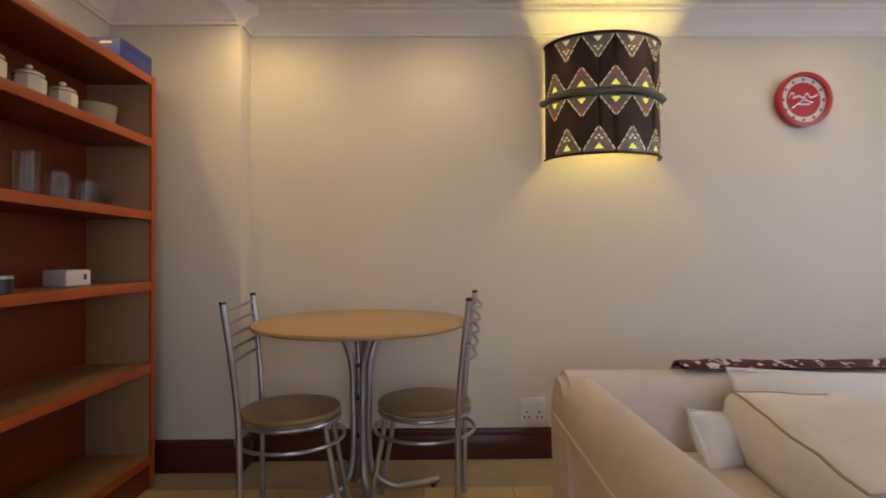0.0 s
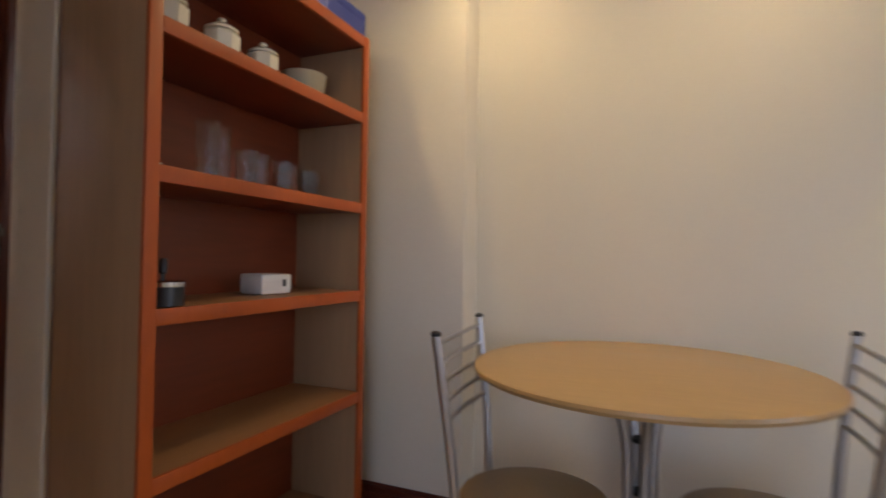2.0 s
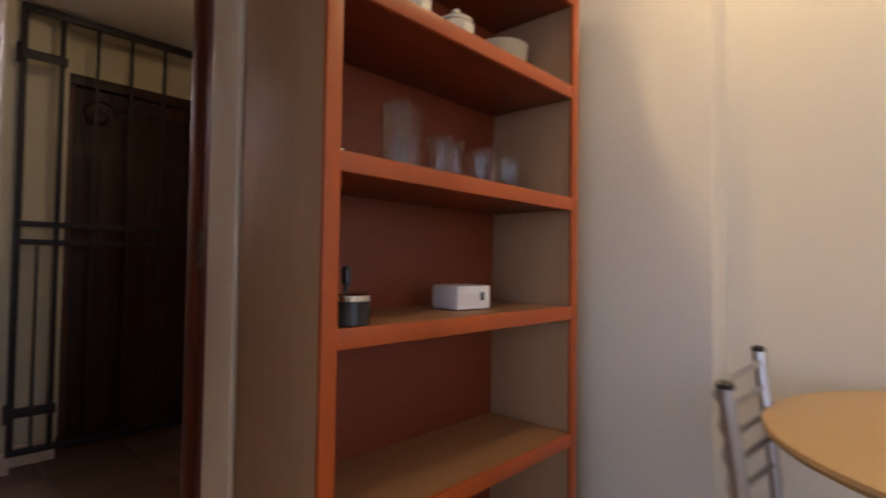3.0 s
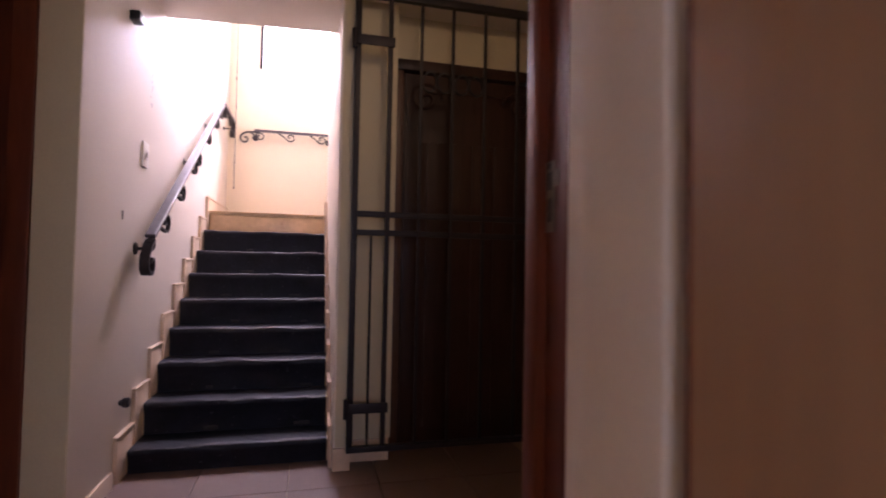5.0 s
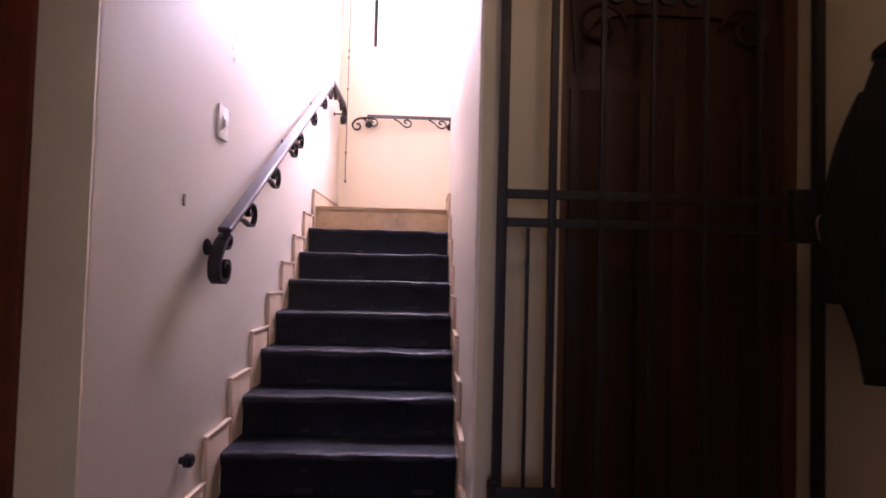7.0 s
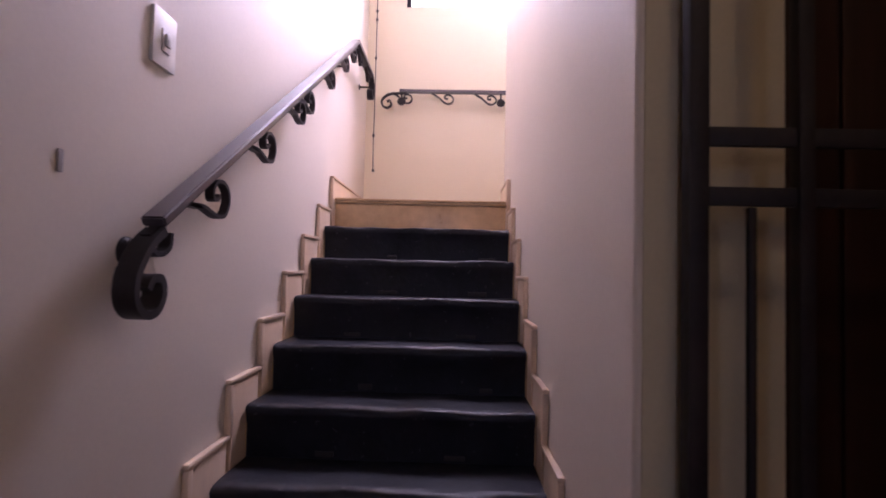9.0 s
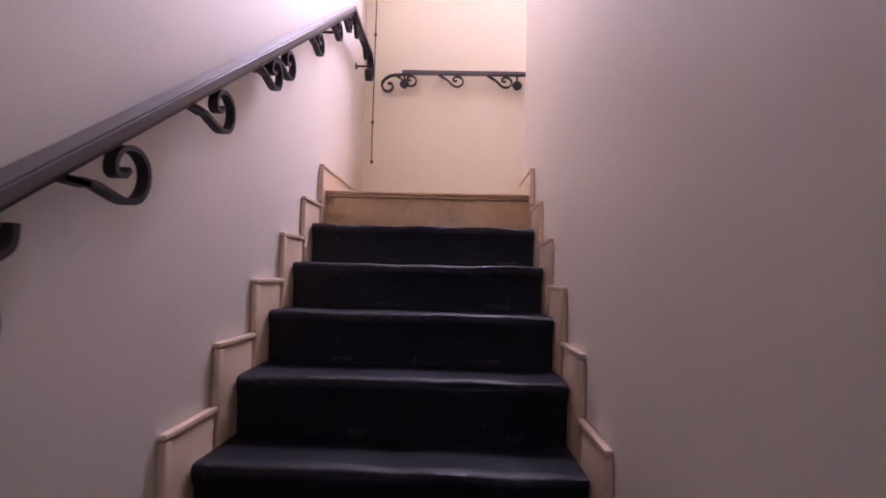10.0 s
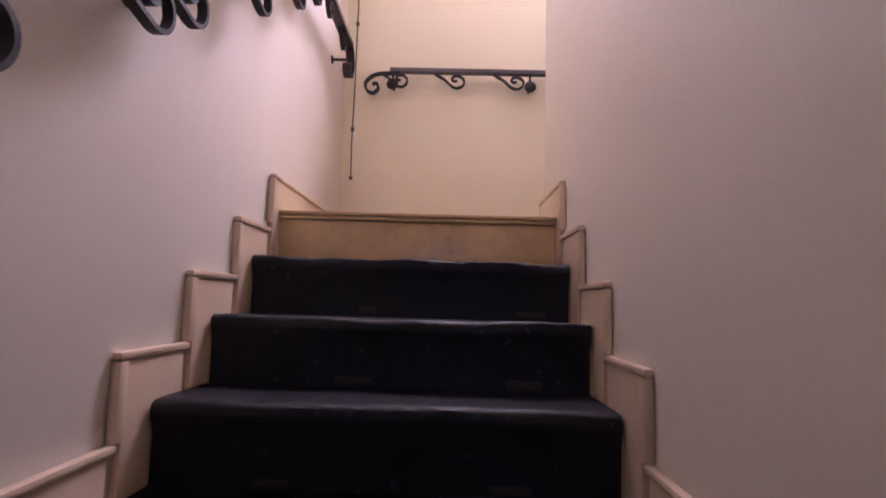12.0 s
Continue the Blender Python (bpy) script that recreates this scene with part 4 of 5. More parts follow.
def tumbler(label, at, r, h, taper=0.92):
    t = thing("drinking_glass", label, "glass", at, group="glasses on the shelf")
    b = bmesh.new()
    prof = [(r * taper, 0.0), (r * taper * 1.01, 0.002), (r, h), (r - 0.0022, h), (r * taper - 0.0025, 0.014), (r * 0.3, 0.012)]
    lathe(b, prof, (0, 0, 0), 24)
    part("bowl", b, GLASS, t)


for y, x, r, h in ((2.235, -0.80, 0.030, 0.155), (2.305, -0.83, 0.030, 0.160)):
    tumbler("tall clear straight drinking glass", (x, y, 1.263), r, h)
for y, x, r, h in ((2.375, -0.80, 0.031, 0.105), (2.445, -0.82, 0.031, 0.105), (2.515, -0.79, 0.030, 0.095), (2.580, -0.82, 0.030, 0.095)):
    tumbler("short clear drinking glass on the shelf", (x, y, 1.263), r, h)
for y, x in ((2.645, -0.80), (2.710, -0.83)):
    tumbler("small flared clear glass on the shelf", (x, y, 1.263), 0.033, 0.090, taper=0.66)
bm = bmesh.new()
lathe(bm, [(0.018, 0.0), (0.021, 0.004), (0.019, 0.008), (0.008, 0.010)], (-0.755, 2.045, 1.263), 20)
tagged(finish("bottle_cap", bm, CHROME), "small shiny metal cap on the shelf", "cap")

tray = thing("ashtray", "black tin ashtray with chrome rim and push knob", "ashtray", (-0.765, 2.088, 0.9415))
bm = bmesh.new()
lathe(bm, [(0.041, 0.0), (0.043, 0.002), (0.043, 0.044), (0.040, 0.046)], (0, 0, 0), 32)
part("tin", bm, BLACKTIN, tray)
bm = bmesh.new()
lathe(bm, [(0.044, 0.0462), (0.0445, 0.057), (0.040, 0.060), (0.012, 0.056)], (0, 0, 0), 32)
part("rim", bm, CHROME, tray, "chrome rim and plate")
bm = bmesh.new()
lathe(bm, [(0.005, 0.0565), (0.005, 0.075), (0.009, 0.079), (0.010, 0.105), (0.007, 0.112)], (-0.006, 0, 0), 16)
part("knob", bm, BLACKTIN, tray)

pack = thing("card_box", "flat white printed card box on the shelf", "box", (-0.872, 2.535, 0.9415), -8)
bm = bmesh.new()
box(bm, -0.050, 0.055, -0.052, 0.068, 0.0, 0.064, 0.009)
part("carton", bm, PAPERBOX, pack)
bm = bmesh.new()
box(bm, 0.0552, 0.0562, 0.030, 0.044, 0.024, 0.046)
part("print_mark", bm, INK, pack)
for k in range(6):
    bm = bmesh.new()
    box(bm, 0.0552, 0.0558, -0.046 + 0.012 * k, -0.040 + 0.012 * k, 0.012, 0.042)
    part("print_bar", bm, DIALWHITE, pack)

carton = thing("shoe_box", "blue card box lying on top of the bookshelf", "box", (-0.86, 2.70, STOP + 0.002), 0)
bm = bmesh.new()
box(bm, -0.125, 0.135, -0.055, 0.185, 0.0, 0.088, 0.003)
body = part("carton", bm, BLUE, carton)
bm = bmesh.new()
box(bm, 0.1352, 0.1372, -0.050, 0.180, 0.058, 0.087, 0.001)
part("lid_flap", bm, BLUE, carton)
bm = bmesh.new()
box(bm, 0.05, 0.10, -0.0562, -0.0552, 0.062, 0.072)
part("print_bar", bm, PLASTIC, body)

# ---- table and chairs ----
TX, TY, TZ = 0.262, 2.735, 0.777
table = thing("dining_table", "round honey veneered table on bundled steel tubes", "table", (TX, TY, 0))
bm = bmesh.new()
lathe(bm, [(0.432, TZ - 0.024), (0.448, TZ - 0.020), (0.454, TZ - 0.011), (0.452, TZ - 0.003), (0.444, TZ)], (0, 0, 0), 96)
part("tabletop", bm, TABLETOP, table)
for k in range(4):
    a = radians(22 + 90 * k)
    u = Vector((math.cos(a), math.sin(a), 0))
    line = smooth_path([u * 0.155 + Vector((0, 0, TZ - 0.030)), u * 0.12 + Vector((0, 0, TZ - 0.040)), u * 0.07 + Vector((0, 0, TZ - 0.09)), u * 0.040 + Vector((0, 0, TZ - 0.19)), u * 0.034 + Vector((0, 0, 0.45)), u * 0.034 + Vector((0, 0, 0.22)), u * 0.060 + Vector((0, 0, 0.10)), u * 0.14 + Vector((0, 0, 0.035)), u * 0.24 + Vector((0, 0, 0.026)), u * 0.36 + Vector((0, 0, 0.030))], 6)
    bm = bmesh.new()
    tube(bm, line, 0.0145, 12)
    leg = part("leg", bm, STEEL, table)
    bm = bmesh.new()
    lathe(bm, [(0.012, 0.0), (0.014, 0.010), (0.010, 0.018)], tuple(u * 0.335), 12)
    part("rubber_foot", bm, BLACKTIN, leg)
for z in (0.28, 0.44, 0.58):
    bm = bmesh.new()
    lathe(bm, [(0.022, z - 0.006), (0.024, z), (0.022, z + 0.006)], (0, 0, 0), 16)
    part("spacer", bm, BLACKTIN, table)
bm = bmesh.new()
lathe(bm, [(0.15, TZ - 0.030), (0.16, TZ - 0.0265)], (0, 0, 0), 24)
part("top_plate", bm, BLACKTIN, table)
bm = bmesh.new()
box(bm, 0.11, 0.19, -0.12, -0.09, TZ - 0.042, TZ - 0.0265, 0.004)
part("clip", bm, BLACKTIN, table)

# a chair faces its own -y; posts behind at +y
chair = thing("dining_chair", "grey tubular steel chair with a round bronze seat", "chair", (0.015, 2.545, 0), 96, group="chairs at the table")
SEATZ, R = 0.464, 0.190
bm = bmesh.new()
lathe(bm, [(0.176, SEATZ - 0.034), (0.188, SEATZ - 0.028), (0.194, SEATZ - 0.016), (0.188, SEATZ - 0.005), (0.165, SEATZ), (0.05, SEATZ + 0.002)], (0, 0, 0), 48)
part("seat", bm, SEATWOOD, chair)
bm = bmesh.new()
tube(bm, [(0.186 * math.cos(a), 0.186 * math.sin(a), SEATZ - 0.044) for a in np.linspace(0, 2 * math.pi, 49)], 0.009, 8)
part("seat_ring", bm, STEEL, chair)
bm = bmesh.new()
tube(bm, [(0.205 * math.cos(a), 0.205 * math.sin(a), SEATZ - 0.118) for a in np.linspace(0, 2 * math.pi, 49)], 0.008, 8)
part("stretcher_ring", bm, STEEL, chair)
for s in (-1, 1):
    bm = bmesh.new()
    tube(bm, smooth_path([(s * 0.175, 0.150, 0.0), (s * 0.178, 0.152, 0.25), (s * 0.182, 0.155, 0.46), (s * 0.198, 0.172, 0.66), (s * 0.216, 0.200, 0.885)], 5), 0.0115, 12)
    leg = part("back_post", bm, STEEL, chair)
    bm = bmesh.new()
    lathe(bm, [(0.0125, 0.8855), (0.013, 0.892), (0.008, 0.897)], (s * 0.216, 0.200, 0), 12)
    part("end_cap", bm, BLACKTIN, leg)
    bm = bmesh.new()
    tube(bm, smooth_path([(s * 0.125, -0.215, 0.0), (s * 0.118, -0.175, 0.22), (s * 0.105, -0.140, SEATZ - 0.05)], 5), 0.0105, 12)
    part("front_leg", bm, STEEL, chair)
for k in range(5):
    z = 0.862 - 0.050 * k
    y, x = 0.197 - 0.0062 * k, 0.213 - 0.0040 * k
    bm = bmesh.new()
    tube(bm, smooth_path([(-x, y, z), (-x * 0.5, y + 0.030, z - 0.012), (0, y + 0.040, z - 0.016), (x * 0.5, y + 0.030, z - 0.012), (x, y, z)], 5), 0.0065, 8)
    part("back_rung", bm, STEEL, chair)
other = copy_thing(chair, pose(0.540, 2.640, 0, 0, 0, -97))

# ---- wall lamp ----
LX, LW, LD, LZ0, LZ1 = 1.472, 0.300, 0.225, 1.555, 2.150
sconce = thing("wall_lamp", "half-round dark metal wall lamp with zigzag cut-outs, lit", "lamp", (LX, NY, 0))


def on_shade(u, z, out=0.0):
    """Place on the lamp's curved front: u from -1 to 1 round it."""
    a = u * math.pi / 2
    return Vector((math.sin(a) * (LW + out), -0.006 - math.cos(a) * (LD + out), z))


def sheet(bm, quads, out, thick):
    """Curved thin plate from a list of outlines in (u, z)."""
    for outline in quads:
        f = [bm.verts.new(on_shade(u, z, out)) for u, z in outline]
        r = [bm.verts.new(on_shade(u, z, out - thick)) for u, z in outline]
        n = len(outline)
        bm.faces.new(f)
        bm.faces.new(r[::-1])
        for k in range(n):
            bm.faces.new((f[k], r[k], r[(k + 1) % n], f[(k + 1) % n]))


bm = bmesh.new()
us = np.linspace(-1, 1, 49)
for u0, u1 in zip(us, us[1:]):
    sheet(bm, [[(u0, LZ0), (u1, LZ0), (u1, LZ1), (u0, LZ1)]], 0.0, 0.003)
bmesh.ops.remove_doubles(bm, verts=bm.verts, dist=0.0002)
part("shade", bm, LAMPTIN, sconce)
for z, rr in ((LZ0, 0.006), (LZ1, 0.006)):
    bm = bmesh.new()
    tube(bm, [on_shade(u, z, 0.003) for u in us], rr, 8)
    part("rim", bm, LAMPTIN, sconce)
bm = bmesh.new()
tube(bm, [on_shade(u, 1.857 + 0.006 * math.sin(u * 9), 0.012) for u in np.linspace(-1.02, 1.02, 40)], [0.017 + 0.003 * math.sin(i * 1.3) for i in range(40)], 10)
part("belt", bm, LAMPBELT, sconce, "rough grey metal belt")


def strip(p, q, w):
    (u0, z0), (u1, z1) = p, q
    d = Vector((u1 - u0, (z1 - z0) * 2.2))
    n = Vector((-d.y, d.x)).normalized() * w
    return [(u0 + n.x, z0 + n.y / 2.2), (u1 + n.x, z1 + n.y / 2.2), (u1 - n.x, z1 - n.y / 2.2), (u0 - n.x, z0 - n.y / 2.2)]


def triangle(u, base, tip, half, glass):
    """One grey metal triangle with slits along its edges, a glass piece and three beads."""
    up = 1 if tip > base else -1
    b = bmesh.new()
    steps = 8
    for i in range(steps):
        a, c = i / steps, (i + 1) / steps
        wa, wc = half * (1 - a), half * (1 - c)
        za, zc = base + (tip - base) * a, base + (tip - base) * c
        sheet(b, [[(u - wa, za), (u, za), (u, zc), (u - wc, zc)] if wc > 1e-6 else [(u - wa, za), (u, za), (u, zc)]], 0.003, 0.002)
        sheet(b, [[(u, za), (u + wa, za), (u + wc, zc), (u, zc)] if wc > 1e-6 else [(u, za), (u + wa, za), (u, zc)]], 0.003, 0.002)
    bmesh.ops.remove_doubles(b, verts=b.verts, dist=0.0002)
    tri = part("triangle_plate", b, LAMPGREY, sconce, smooth=0)
    b = bmesh.new()
    for s in (-1, 1):
        for i in range(4):
            a, c = 0.06 + i * 0.235, 0.06 + i * 0.235 + 0.175
            p = (u + s * half * (1 - a), base + (tip - base) * a)
            q = (u + s * half * (1 - c), base + (tip - base) * c)
            sheet(b, [strip(p, q, 0.0048)], 0.0045, 0.001)
    tagged(part("slit_edging", b, GLOWSLIT, tri, smooth=0), kind="stuff")
    b = bmesh.new()
    sheet(b, [[(u - half * 0.28, base + up * 0.012), (u + half * 0.28, base + up * 0.012), (u, base + up * 0.040)]], 0.0045, 0.001)
    part("glass", b, glass, tri, smooth=0)
    b = bmesh.new()
    for du, dz in ((-0.028, 0.064), (0.028, 0.064), (0.0, 0.078)):
        sheet(b, [[(u + du + 0.014 * math.cos(t), base + up * dz + 0.006 * math.sin(t)) for t in np.linspace(0, 2 * math.pi, 9)[:-1]]], 0.0045, 0.001)
    beads = part("bead_trio", b, GLOWSLIT if tip < 1.7 or tip > 1.99 else GLOWRED, tri, smooth=0)
    tagged(beads, kind="stuff")


STEP = 0.352
for k in range(-2, 3):
    triangle(k * STEP + 0.0, 1.875, 1.985, STEP / 2 * 0.98, GLOWGLASS)
    triangle(k * STEP + 0.0, 1.840, 1.735, STEP / 2 * 0.98, GLOWGLASS)
for k in range(4):
    u = (k - 1.5) * STEP
    triangle(u, LZ1 - 0.008, 2.020, STEP / 2 * 0.97, GLOWSLIT)
    triangle(u, LZ0 + 0.008, 1.690, STEP / 2 * 0.97, GLOWGLASS)
bm = bmesh.new()
box(bm, -0.05, 0.05, -0.03, -0.001, 1.78, 1.90, 0.004)
holder = part("wall_plate", bm, LAMPTIN, sconce)

# ---- clock ----
clock = thing("wall_clock", "round red wall clock with a white numeral ring", "clock", (2.545, NY, 1.872))


def disc(name, r, y0, y1, mat, parent, label="", inner=0.0):
    b = bmesh.new()
    prof = [(r, 0.0), (r, y1 - y0)] if not inner else [(inner, 0.0), (r, 0.0), (r, y1 - y0), (inner, y1 - y0)]
    if inner:
        rings = []
        for rr, h in prof:
            rings.append([b.verts.new((rr * math.cos(2 * math.pi * k / 48), -y0 - h, rr * math.sin(2 * math.pi * k / 48))) for k in range(48)])
        for r0, r1 in zip(rings, rings[1:] + rings[:1]):
            for k in range(48):
                b.faces.new((r0[k], r0[(k + 1) % 48], r1[(k + 1) % 48], r1[k]))
    else:
        lathe(b, prof, (0, 0, 0), 48)
        bmesh.ops.transform(b, matrix=pose(0, -y0, 0, 90), verts=b.verts)
    return part(name, b, mat, parent, label)


clock.scale = (0.885, 0.70, 0.885)
disc("case", 0.150, 0.001, 0.030, REDPAINT, clock)
disc("bezel", 0.163, 0.001, 0.062, REDPAINT, clock, inner=0.140)
dial = disc("dial", 0.139, 0.0305, 0.034, DIALWHITE, clock, "white numeral ring")
disc("centre", 0.104, 0.0345, 0.036, REDPAINT, dial, "red centre disc")
for k in range(12):
    a = radians(30 * k)
    b = bmesh.new()
    box(b, -0.006, 0.006, -0.0365, -0.0342, -0.008, 0.008)
    bmesh.ops.transform(b, matrix=Matrix.Translation((0.121 * math.sin(a), 0, 0.121 * math.cos(a))), verts=b.verts)
    part("numeral_mark", b, INK, dial)
b = bmesh.new()
tube(b, smooth_path([(-0.088, -0.0375, 0.012), (-0.075, -0.0375, 0.040), (-0.055, -0.0375, 0.030), (-0.065, -0.0375, 0.008), (-0.03, -0.0375, 0.022), (0.0, -0.0375, 0.012), (0.02, -0.0375, 0.036), (0.045, -0.0375, 0.014), (0.085, -0.0375, 0.030)], 5), 0.0, flat=(0.006, 0.0008, (0, 0, 1)))
part("swash", b, DIALWHITE, dial)
b = bmesh.new()
box(b, -0.03, 0.04, -0.0378, -0.0364, -0.032, -0.022)
part("print_bar", b, DIALWHITE, dial)
for name, ang, ln, w in (("hour_hand", 108, 0.055, 0.004), ("minute_hand", 236, 0.088, 0.003)):
    b = bmesh.new()
    box(b, -w, w, -0.0425, -0.0400, -0.012, ln, 0.0006)
    bmesh.ops.transform(b, matrix=pose(0, 0, 0, 0, ang, 0), verts=b.verts)
    part(name, b, CHROME, clock)

# ---- socket ----
socket = thing("wall_socket", "white double wall socket above the skirting", "socket", (1.096, NY, 0.238))
bm = bmesh.new()
box(bm, -0.067, 0.067, -0.010, -0.0005, -0.066, 0.066, 0.004)
face = part("plate", bm, PLASTIC, socket)
for x, z in ((-0.034, 0.0), (-0.046, -0.026), (-0.022, -0.026), (0.034, 0.0), (0.022, -0.026), (0.046, -0.026)):
    bm = bmesh.new()
    lathe(bm, [(0.0055, 0), (0.0055, 0.0006)], (0, 0, 0), 12)
    bmesh.ops.transform(bm, matrix=pose(x, -0.0100, z - 0.01, 90), verts=bm.verts)
    part("pin_hole", bm, INK, face)
for x in (-0.034, 0.034):
    bm = bmesh.new()
    box(bm, x - 0.012, x + 0.012, -0.014, -0.0101, 0.028, 0.046, 0.002)
    part("rocker", bm, PLASTIC, face)

# ---- sofa ----
sofa = thing("sofa", "cream linen sofa with rolled arm and loose cushions", "sofa")


def pillow(b, w, d, h, m, puff=0.5, n=12):
    """A stuffed cushion w by d, h thick at its middle, with pinched edges."""
    grid = {}
    for s in (1, -1):
        for i in range(n + 1):
            for j in range(n + 1):
                u, v = 2 * i / n - 1, 2 * j / n - 1
                k = (max(0.0, 1 - abs(u) ** 2.6) * max(0.0, 1 - abs(v) ** 2.6)) ** puff
                edge = i in (0, n) or j in (0, n)
                if s == -1 and edge:
                    grid[s, i, j] = grid[1, i, j]
                    continue
                wob = 0.012 * noise.noise(Vector((u * 2.2, v * 2.2, s * 3 + w * 9)))
                pinch = 1 - 0.05 * (1 - max(abs(u), abs(v)) ** 4)
                grid[s, i, j] = b.verts.new(m @ Vector((u * w / 2 * (1 - 0.05 * (1 - v * v) * abs(u)), v * d / 2 * (1 - 0.05 * (1 - u * u) * abs(v)), s * k * h / 2 + wob * k)))
    for s in (1, -1):
        for i in range(n):
            for j in range(n):
                f = [grid[s, i, j], grid[s, i + 1, j], grid[s, i + 1, j + 1], grid[s, i, j + 1]]
                b.faces.new(f if s == 1 else f[::-1])
    loop = [grid[1, i, 0].co.copy() for i in range(n + 1)] + [grid[1, n, j].co.copy() for j in range(1, n + 1)] + [grid[1, i, n].co.copy() for i in range(n - 1, -1, -1)] + [grid[1, 0, j].co.copy() for j in range(n - 1, -1, -1)]
    return loop


AX0, AX1, AY0, AY1, AZ = 1.020, 1.200, 1.20, 2.42, 0.625
bm = bmesh.new()
prism(bm, [(AX0 + 0.03, 0.05), (AX0 + 0.02, 0.35), (AX0 + 0.01, AZ - 0.20), (AX0, AZ - 0.12), (AX0 + 0.005, AZ - 0.06), (AX0 + 0.04, AZ - 0.015), (AX0 + 0.10, AZ), (AX1 - 0.07, AZ - 0.005), (AX1 - 0.02, AZ - 0.045), (AX1, AZ - 0.11), (AX1 - 0.01, AZ - 0.22), (AX1 - 0.01, 0.05)], "y", AY0, AY1)
bmesh.ops.bevel(bm, geom=[e for e in bm.edges if abs(e.verts[0].co.y - e.verts[1].co.y) < 1e-4], offset=0.03, segments=4, affect="EDGES")
part("arm", bm, LINEN, sofa, smooth=1.0)
bm = bmesh.new()
tube(bm, smooth_path([(AX0 + 0.003, AY0 + 0.03, AZ - 0.165), (AX0 + 0.004, 1.6, AZ - 0.17), (AX0 + 0.004, 2.0, AZ - 0.165), (AX0 + 0.004, AY1 - 0.03, AZ - 0.16)], 6), 0.006, 8)
part("arm_seam", bm, LINEN, sofa)
bm = bmesh.new()
prism(bm, [(2.44, 0.05), (2.45, 0.45), (2.44, 0.55), (2.40, 0.622), (2.34, 0.64), (2.27, 0.622), (2.235, 0.55), (2.17, 0.38), (2.15, 0.05)], "x", AX0 + 0.004, 2.95)
bmesh.ops.bevel(bm, geom=[e for e in bm.edges if abs(e.verts[0].co.x - e.verts[1].co.x) < 1e-4], offset=0.025, segments=3, affect="EDGES")
part("backrest", bm, LINEN, sofa, smooth=1.0)
bm = bmesh.new()
box(bm, AX1 - 0.01, 2.95, 1.30, 2.17, 0.05, 0.28, 0.02)
part("base", bm, LINEN, sofa)
bm = bmesh.new()
box(bm, AX1 + 0.002, 2.08, 1.27, 2.14, 0.282, 0.43, 0.04)
part("seat_cushion", bm, LINEN, sofa, smooth=1.0)
bm = bmesh.new()
box(bm, 2.09, 2.94, 1.27, 2.14, 0.282, 0.43, 0.04)
part("seat_cushion", bm, LINEN, sofa, smooth=1.0)
for x, y in ((1.05, 1.35), (1.05, 2.33), (2.87, 1.35), (2.87, 2.33)):
    bm = bmesh.new()
    lathe(bm, [(0.022, FLOORZ + 0.001), (0.026, 0.05)], (x, y, 0), 14)
    part("foot", bm, MAHOGANY, sofa)


def cushion(label, mat, w, d, h, m, piping=None):
    t = thing("cushion", label, "cushion", group="cushions on the sofa")
    b = bmesh.new()
    loop = pillow(b, w, d, h, m)
    c = part("cover", b, mat, t, smooth=1.5)
    if piping:
        b = bmesh.new()
        tube(b, loop + loop[:1], 0.006, 6)
        part("piping", b, piping, c)
    return t


cushion("small pale cushion tucked beside the sofa arm", SHEET, 0.20, 0.19, 0.12, pose(1.47, 2.07, 0.475, 55, 10, 24), SHEET)
cushion("large white cotton cushion leaning on the sofa back", SHEET, 0.95, 0.46, 0.22, pose(2.03, 2.02, 0.490, 47, 0, -10), SHEET)
box_cushion = thing("cushion", "thick cream linen box cushion with a piped edge", "cushion", (1.80, 1.72, 0.432), -9, group="cushions on the sofa")
b = bmesh.new()
n = 14
top = {}
for layer, z in enumerate((0.0, 0.05, 0.10, 0.155, 0.175)):
    for i in range(n + 1):
        for j in range(n + 1):
            if 0 < layer < 4 and 0 < i < n and 0 < j < n:
                continue
            u, v = 2 * i / n - 1, 2 * j / n - 1
            dome = 0.055 * (1 - u * u) * (1 - v * v) + 0.012 * noise.noise(Vector((u * 2, v * 2, 4)))
            out = 0.02 * math.sin(math.pi * layer / 4)
            x, y = u * (0.34 + out) + 0.012 * noise.noise(Vector((v * 3, z * 9, 1))), v * (0.33 + out)
            top[layer, i, j] = b.verts.new((x, y, z + (dome if layer == 4 else 0) + (0.012 * v if layer > 1 else 0)))
for i in range(n):
    for j in range(n):
        b.faces.new((top[4, i, j], top[4, i + 1, j], top[4, i + 1, j + 1], top[4, i, j + 1]))
        b.faces.new((top[0, i, j + 1], top[0, i + 1, j + 1], top[0, i + 1, j], top[0, i, j]))
edge = [(i, 0) for i in range(n)] + [(n, j) for j in range(n)] + [(n - i, n) for i in range(n)] + [(0, n - j) for j in range(n)]
for (i0, j0), (i1, j1) in zip(edge, edge[1:] + edge[:1]):
    for layer in range(4):
        b.faces.new((top[layer, i0, j0], top[layer, i1, j1], top[layer + 1, i1, j1], top[layer + 1, i0, j0]))
welt = [top[4, i, j].co.copy() for i, j in edge]
cover = part("cover", b, PALELINEN, box_cushion, smooth=1.5)
b = bmesh.new()
tube(b, welt + welt[:1], 0.004, 6)
part("piping", b, material("tan_piping", (0.44, 0.35, 0.26), 0.8), cover)

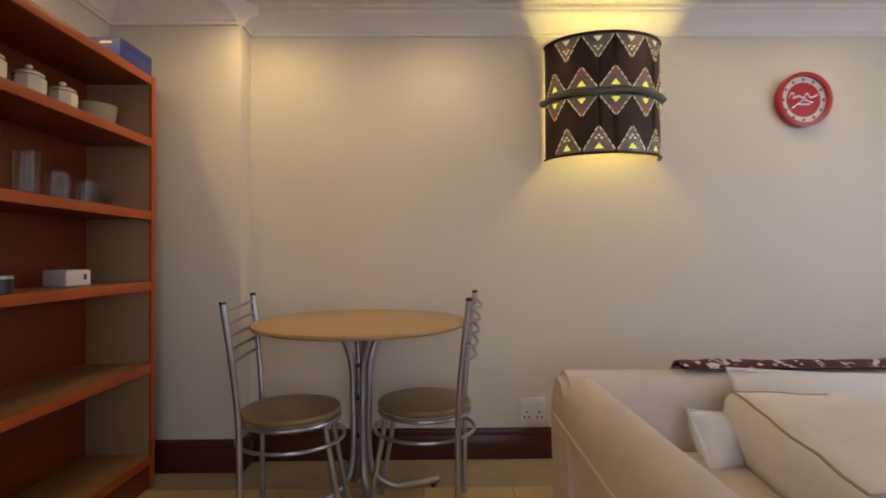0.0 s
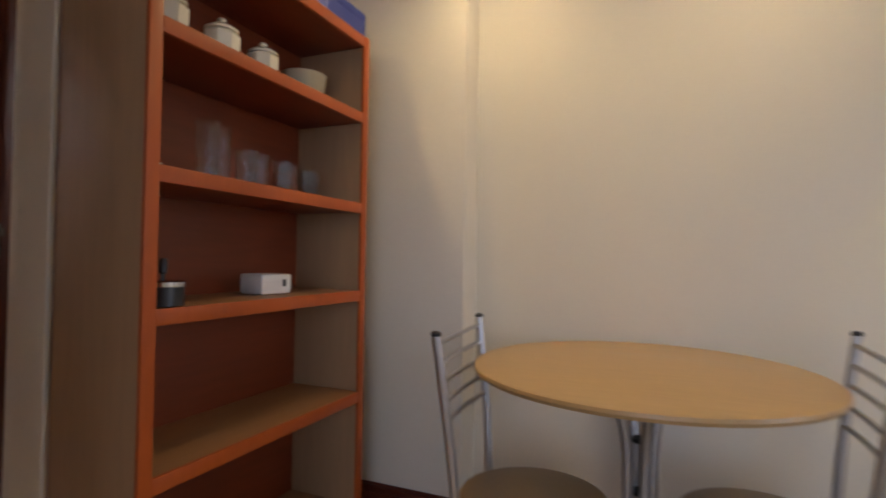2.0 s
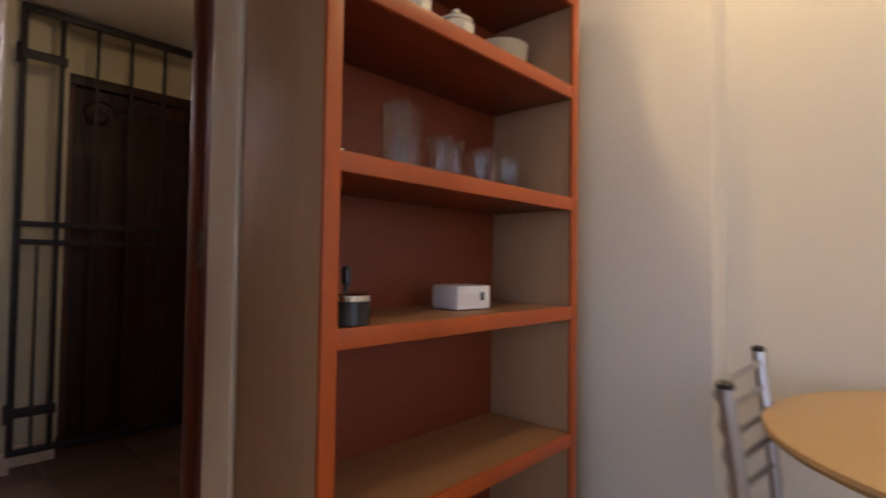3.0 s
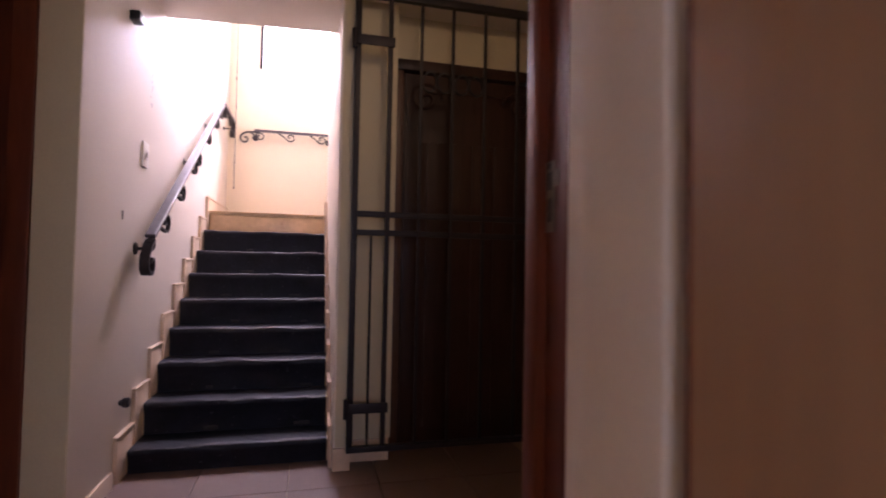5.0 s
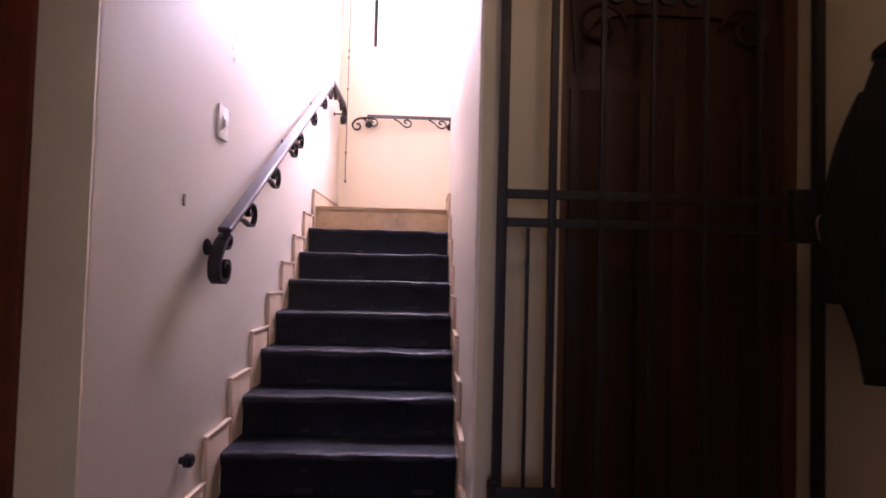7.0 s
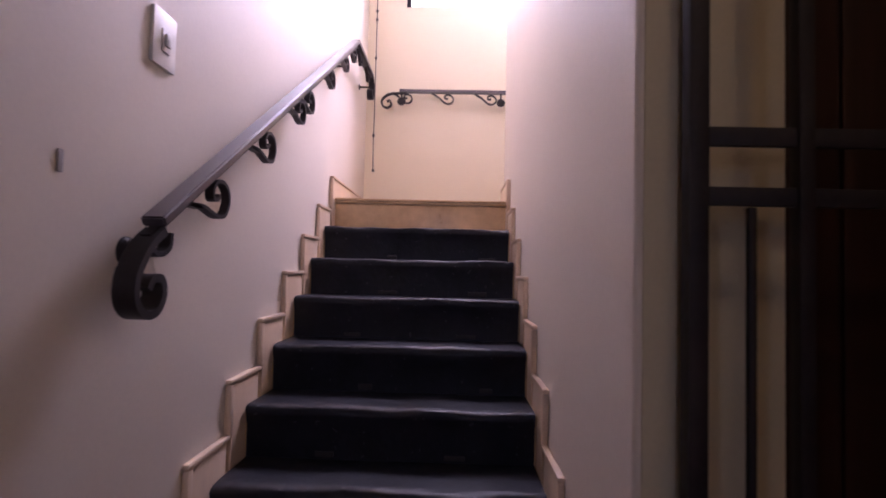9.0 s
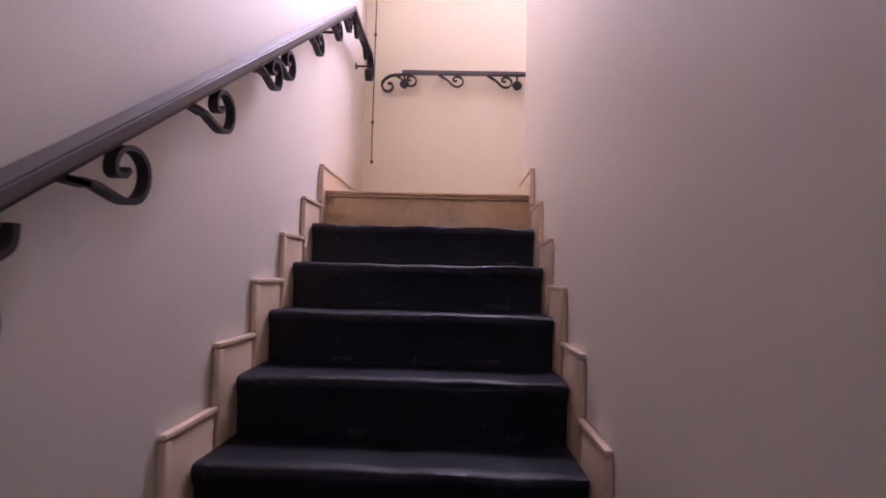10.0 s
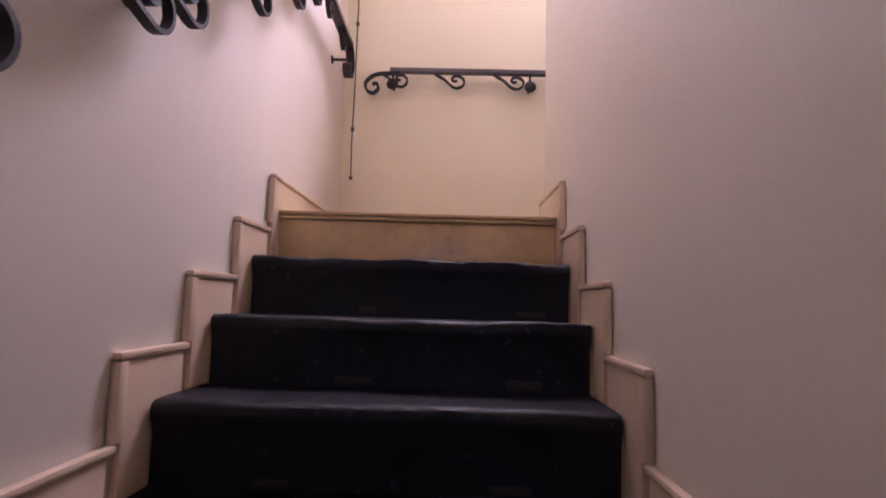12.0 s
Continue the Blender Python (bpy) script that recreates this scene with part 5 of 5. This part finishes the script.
# throw lying over the sofa back
bm = bmesh.new()
rows = []
for i in range(41):
    x = 1.46 + 1.05 * i / 40
    ring = []
    prof = [(2.285, 0.646), (2.297, 0.652), (2.315, 0.660), (2.345, 0.664), (2.40, 0.648), (2.452, 0.56), (2.465, 0.42)]
    for j, (y, z) in enumerate(prof):
        w = 0.010 * noise.noise(Vector((x * 8, j * 0.9, 2.0)))
        ring.append((x + 0.02 * noise.noise(Vector((j * 1.1, 5.0, i * 0.05))), y + (-w if j < 3 else w) * 0.6, z + 0.006 + abs(w)))
    rows.append([bm.verts.new(p) for p in ring] + [bm.verts.new((p[0], p[1] + (0.006 if j < 3 else -0.006 if j > 3 else 0), p[2] - (0.006 if j in (2, 3, 4) else 0))) for j, p in reversed(list(enumerate(ring)))])
n = len(rows[0])
for r0, r1 in zip(rows, rows[1:]):
    for k in range(n):
        bm.faces.new((r0[k], r0[(k + 1) % n], r1[(k + 1) % n], r1[k]))
bm.faces.new(rows[0][::-1])
bm.faces.new(rows[-1])
throw = thing("throw", "burgundy and white patterned throw over the sofa back", "blanket")
part("cloth", bm, THROW, throw, smooth=1.2)

# ---- unseen fill dome added to the hall ceiling ----
dome = thing("ceiling_lamp", "small opal dome added out of view as hall fill light", "ceiling light", (-2.20, 2.20, HC - 0.0005))
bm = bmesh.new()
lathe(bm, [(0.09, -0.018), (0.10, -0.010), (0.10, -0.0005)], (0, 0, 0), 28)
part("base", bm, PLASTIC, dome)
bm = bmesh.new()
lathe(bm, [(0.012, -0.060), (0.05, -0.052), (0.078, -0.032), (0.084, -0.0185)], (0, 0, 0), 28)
part("diffuser", bm, glowing("glowing_fill_dome", (1.0, 0.82, 0.55), 1.0), dome).visible_shadow = False

# ---- downlights ----
for dx, dy in DOWNLIGHTS:
    d = thing("downlight", "small recessed ceiling downlight with chrome ring, lit", "ceiling light", (dx, dy, CEIL), group="downlights in the ceiling")
    bm = bmesh.new()
    lathe(bm, [(0.030, -0.002), (0.045, -0.006), (0.048, -0.001), (0.030, -0.0005)], (0, 0, 0), 28)
    part("ring", bm, CHROME, d)
    bm = bmesh.new()
    lathe(bm, [(0.027, -0.0015), (0.027, -0.0008)], (0, 0, 0), 20)
    part("bulb", bm, GLOWBULB, d)

# ---- floor tiles ----
TS = 0.40
bm = bmesh.new()
box(bm, -TS / 2 + 0.002, TS / 2 - 0.002, -TS / 2 + 0.002, TS / 2 - 0.002, -0.0135, 0.0, 0.0015)
bmesh.ops.recalc_face_normals(bm, faces=bm.faces)
tile_mesh = bpy.data.meshes.new("tile")
bm.to_mesh(tile_mesh)
bm.free()
tile_mesh.materials.append(FLOORTILE)
# hall copy of the same tile in a darker, browner tone
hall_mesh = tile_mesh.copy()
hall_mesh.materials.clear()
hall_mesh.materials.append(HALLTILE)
for i in range(17):
    for j in range(13):
        x, y = -3.27 + TS * i, -1.75 + TS * j
        if x > 3.5 or y > 3.05 or (x < -1.2 and (y > 2.9 or y < -1.1)):
            continue
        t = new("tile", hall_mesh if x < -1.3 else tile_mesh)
        t.parent = floor
        t.location = (x, y, 0.0)
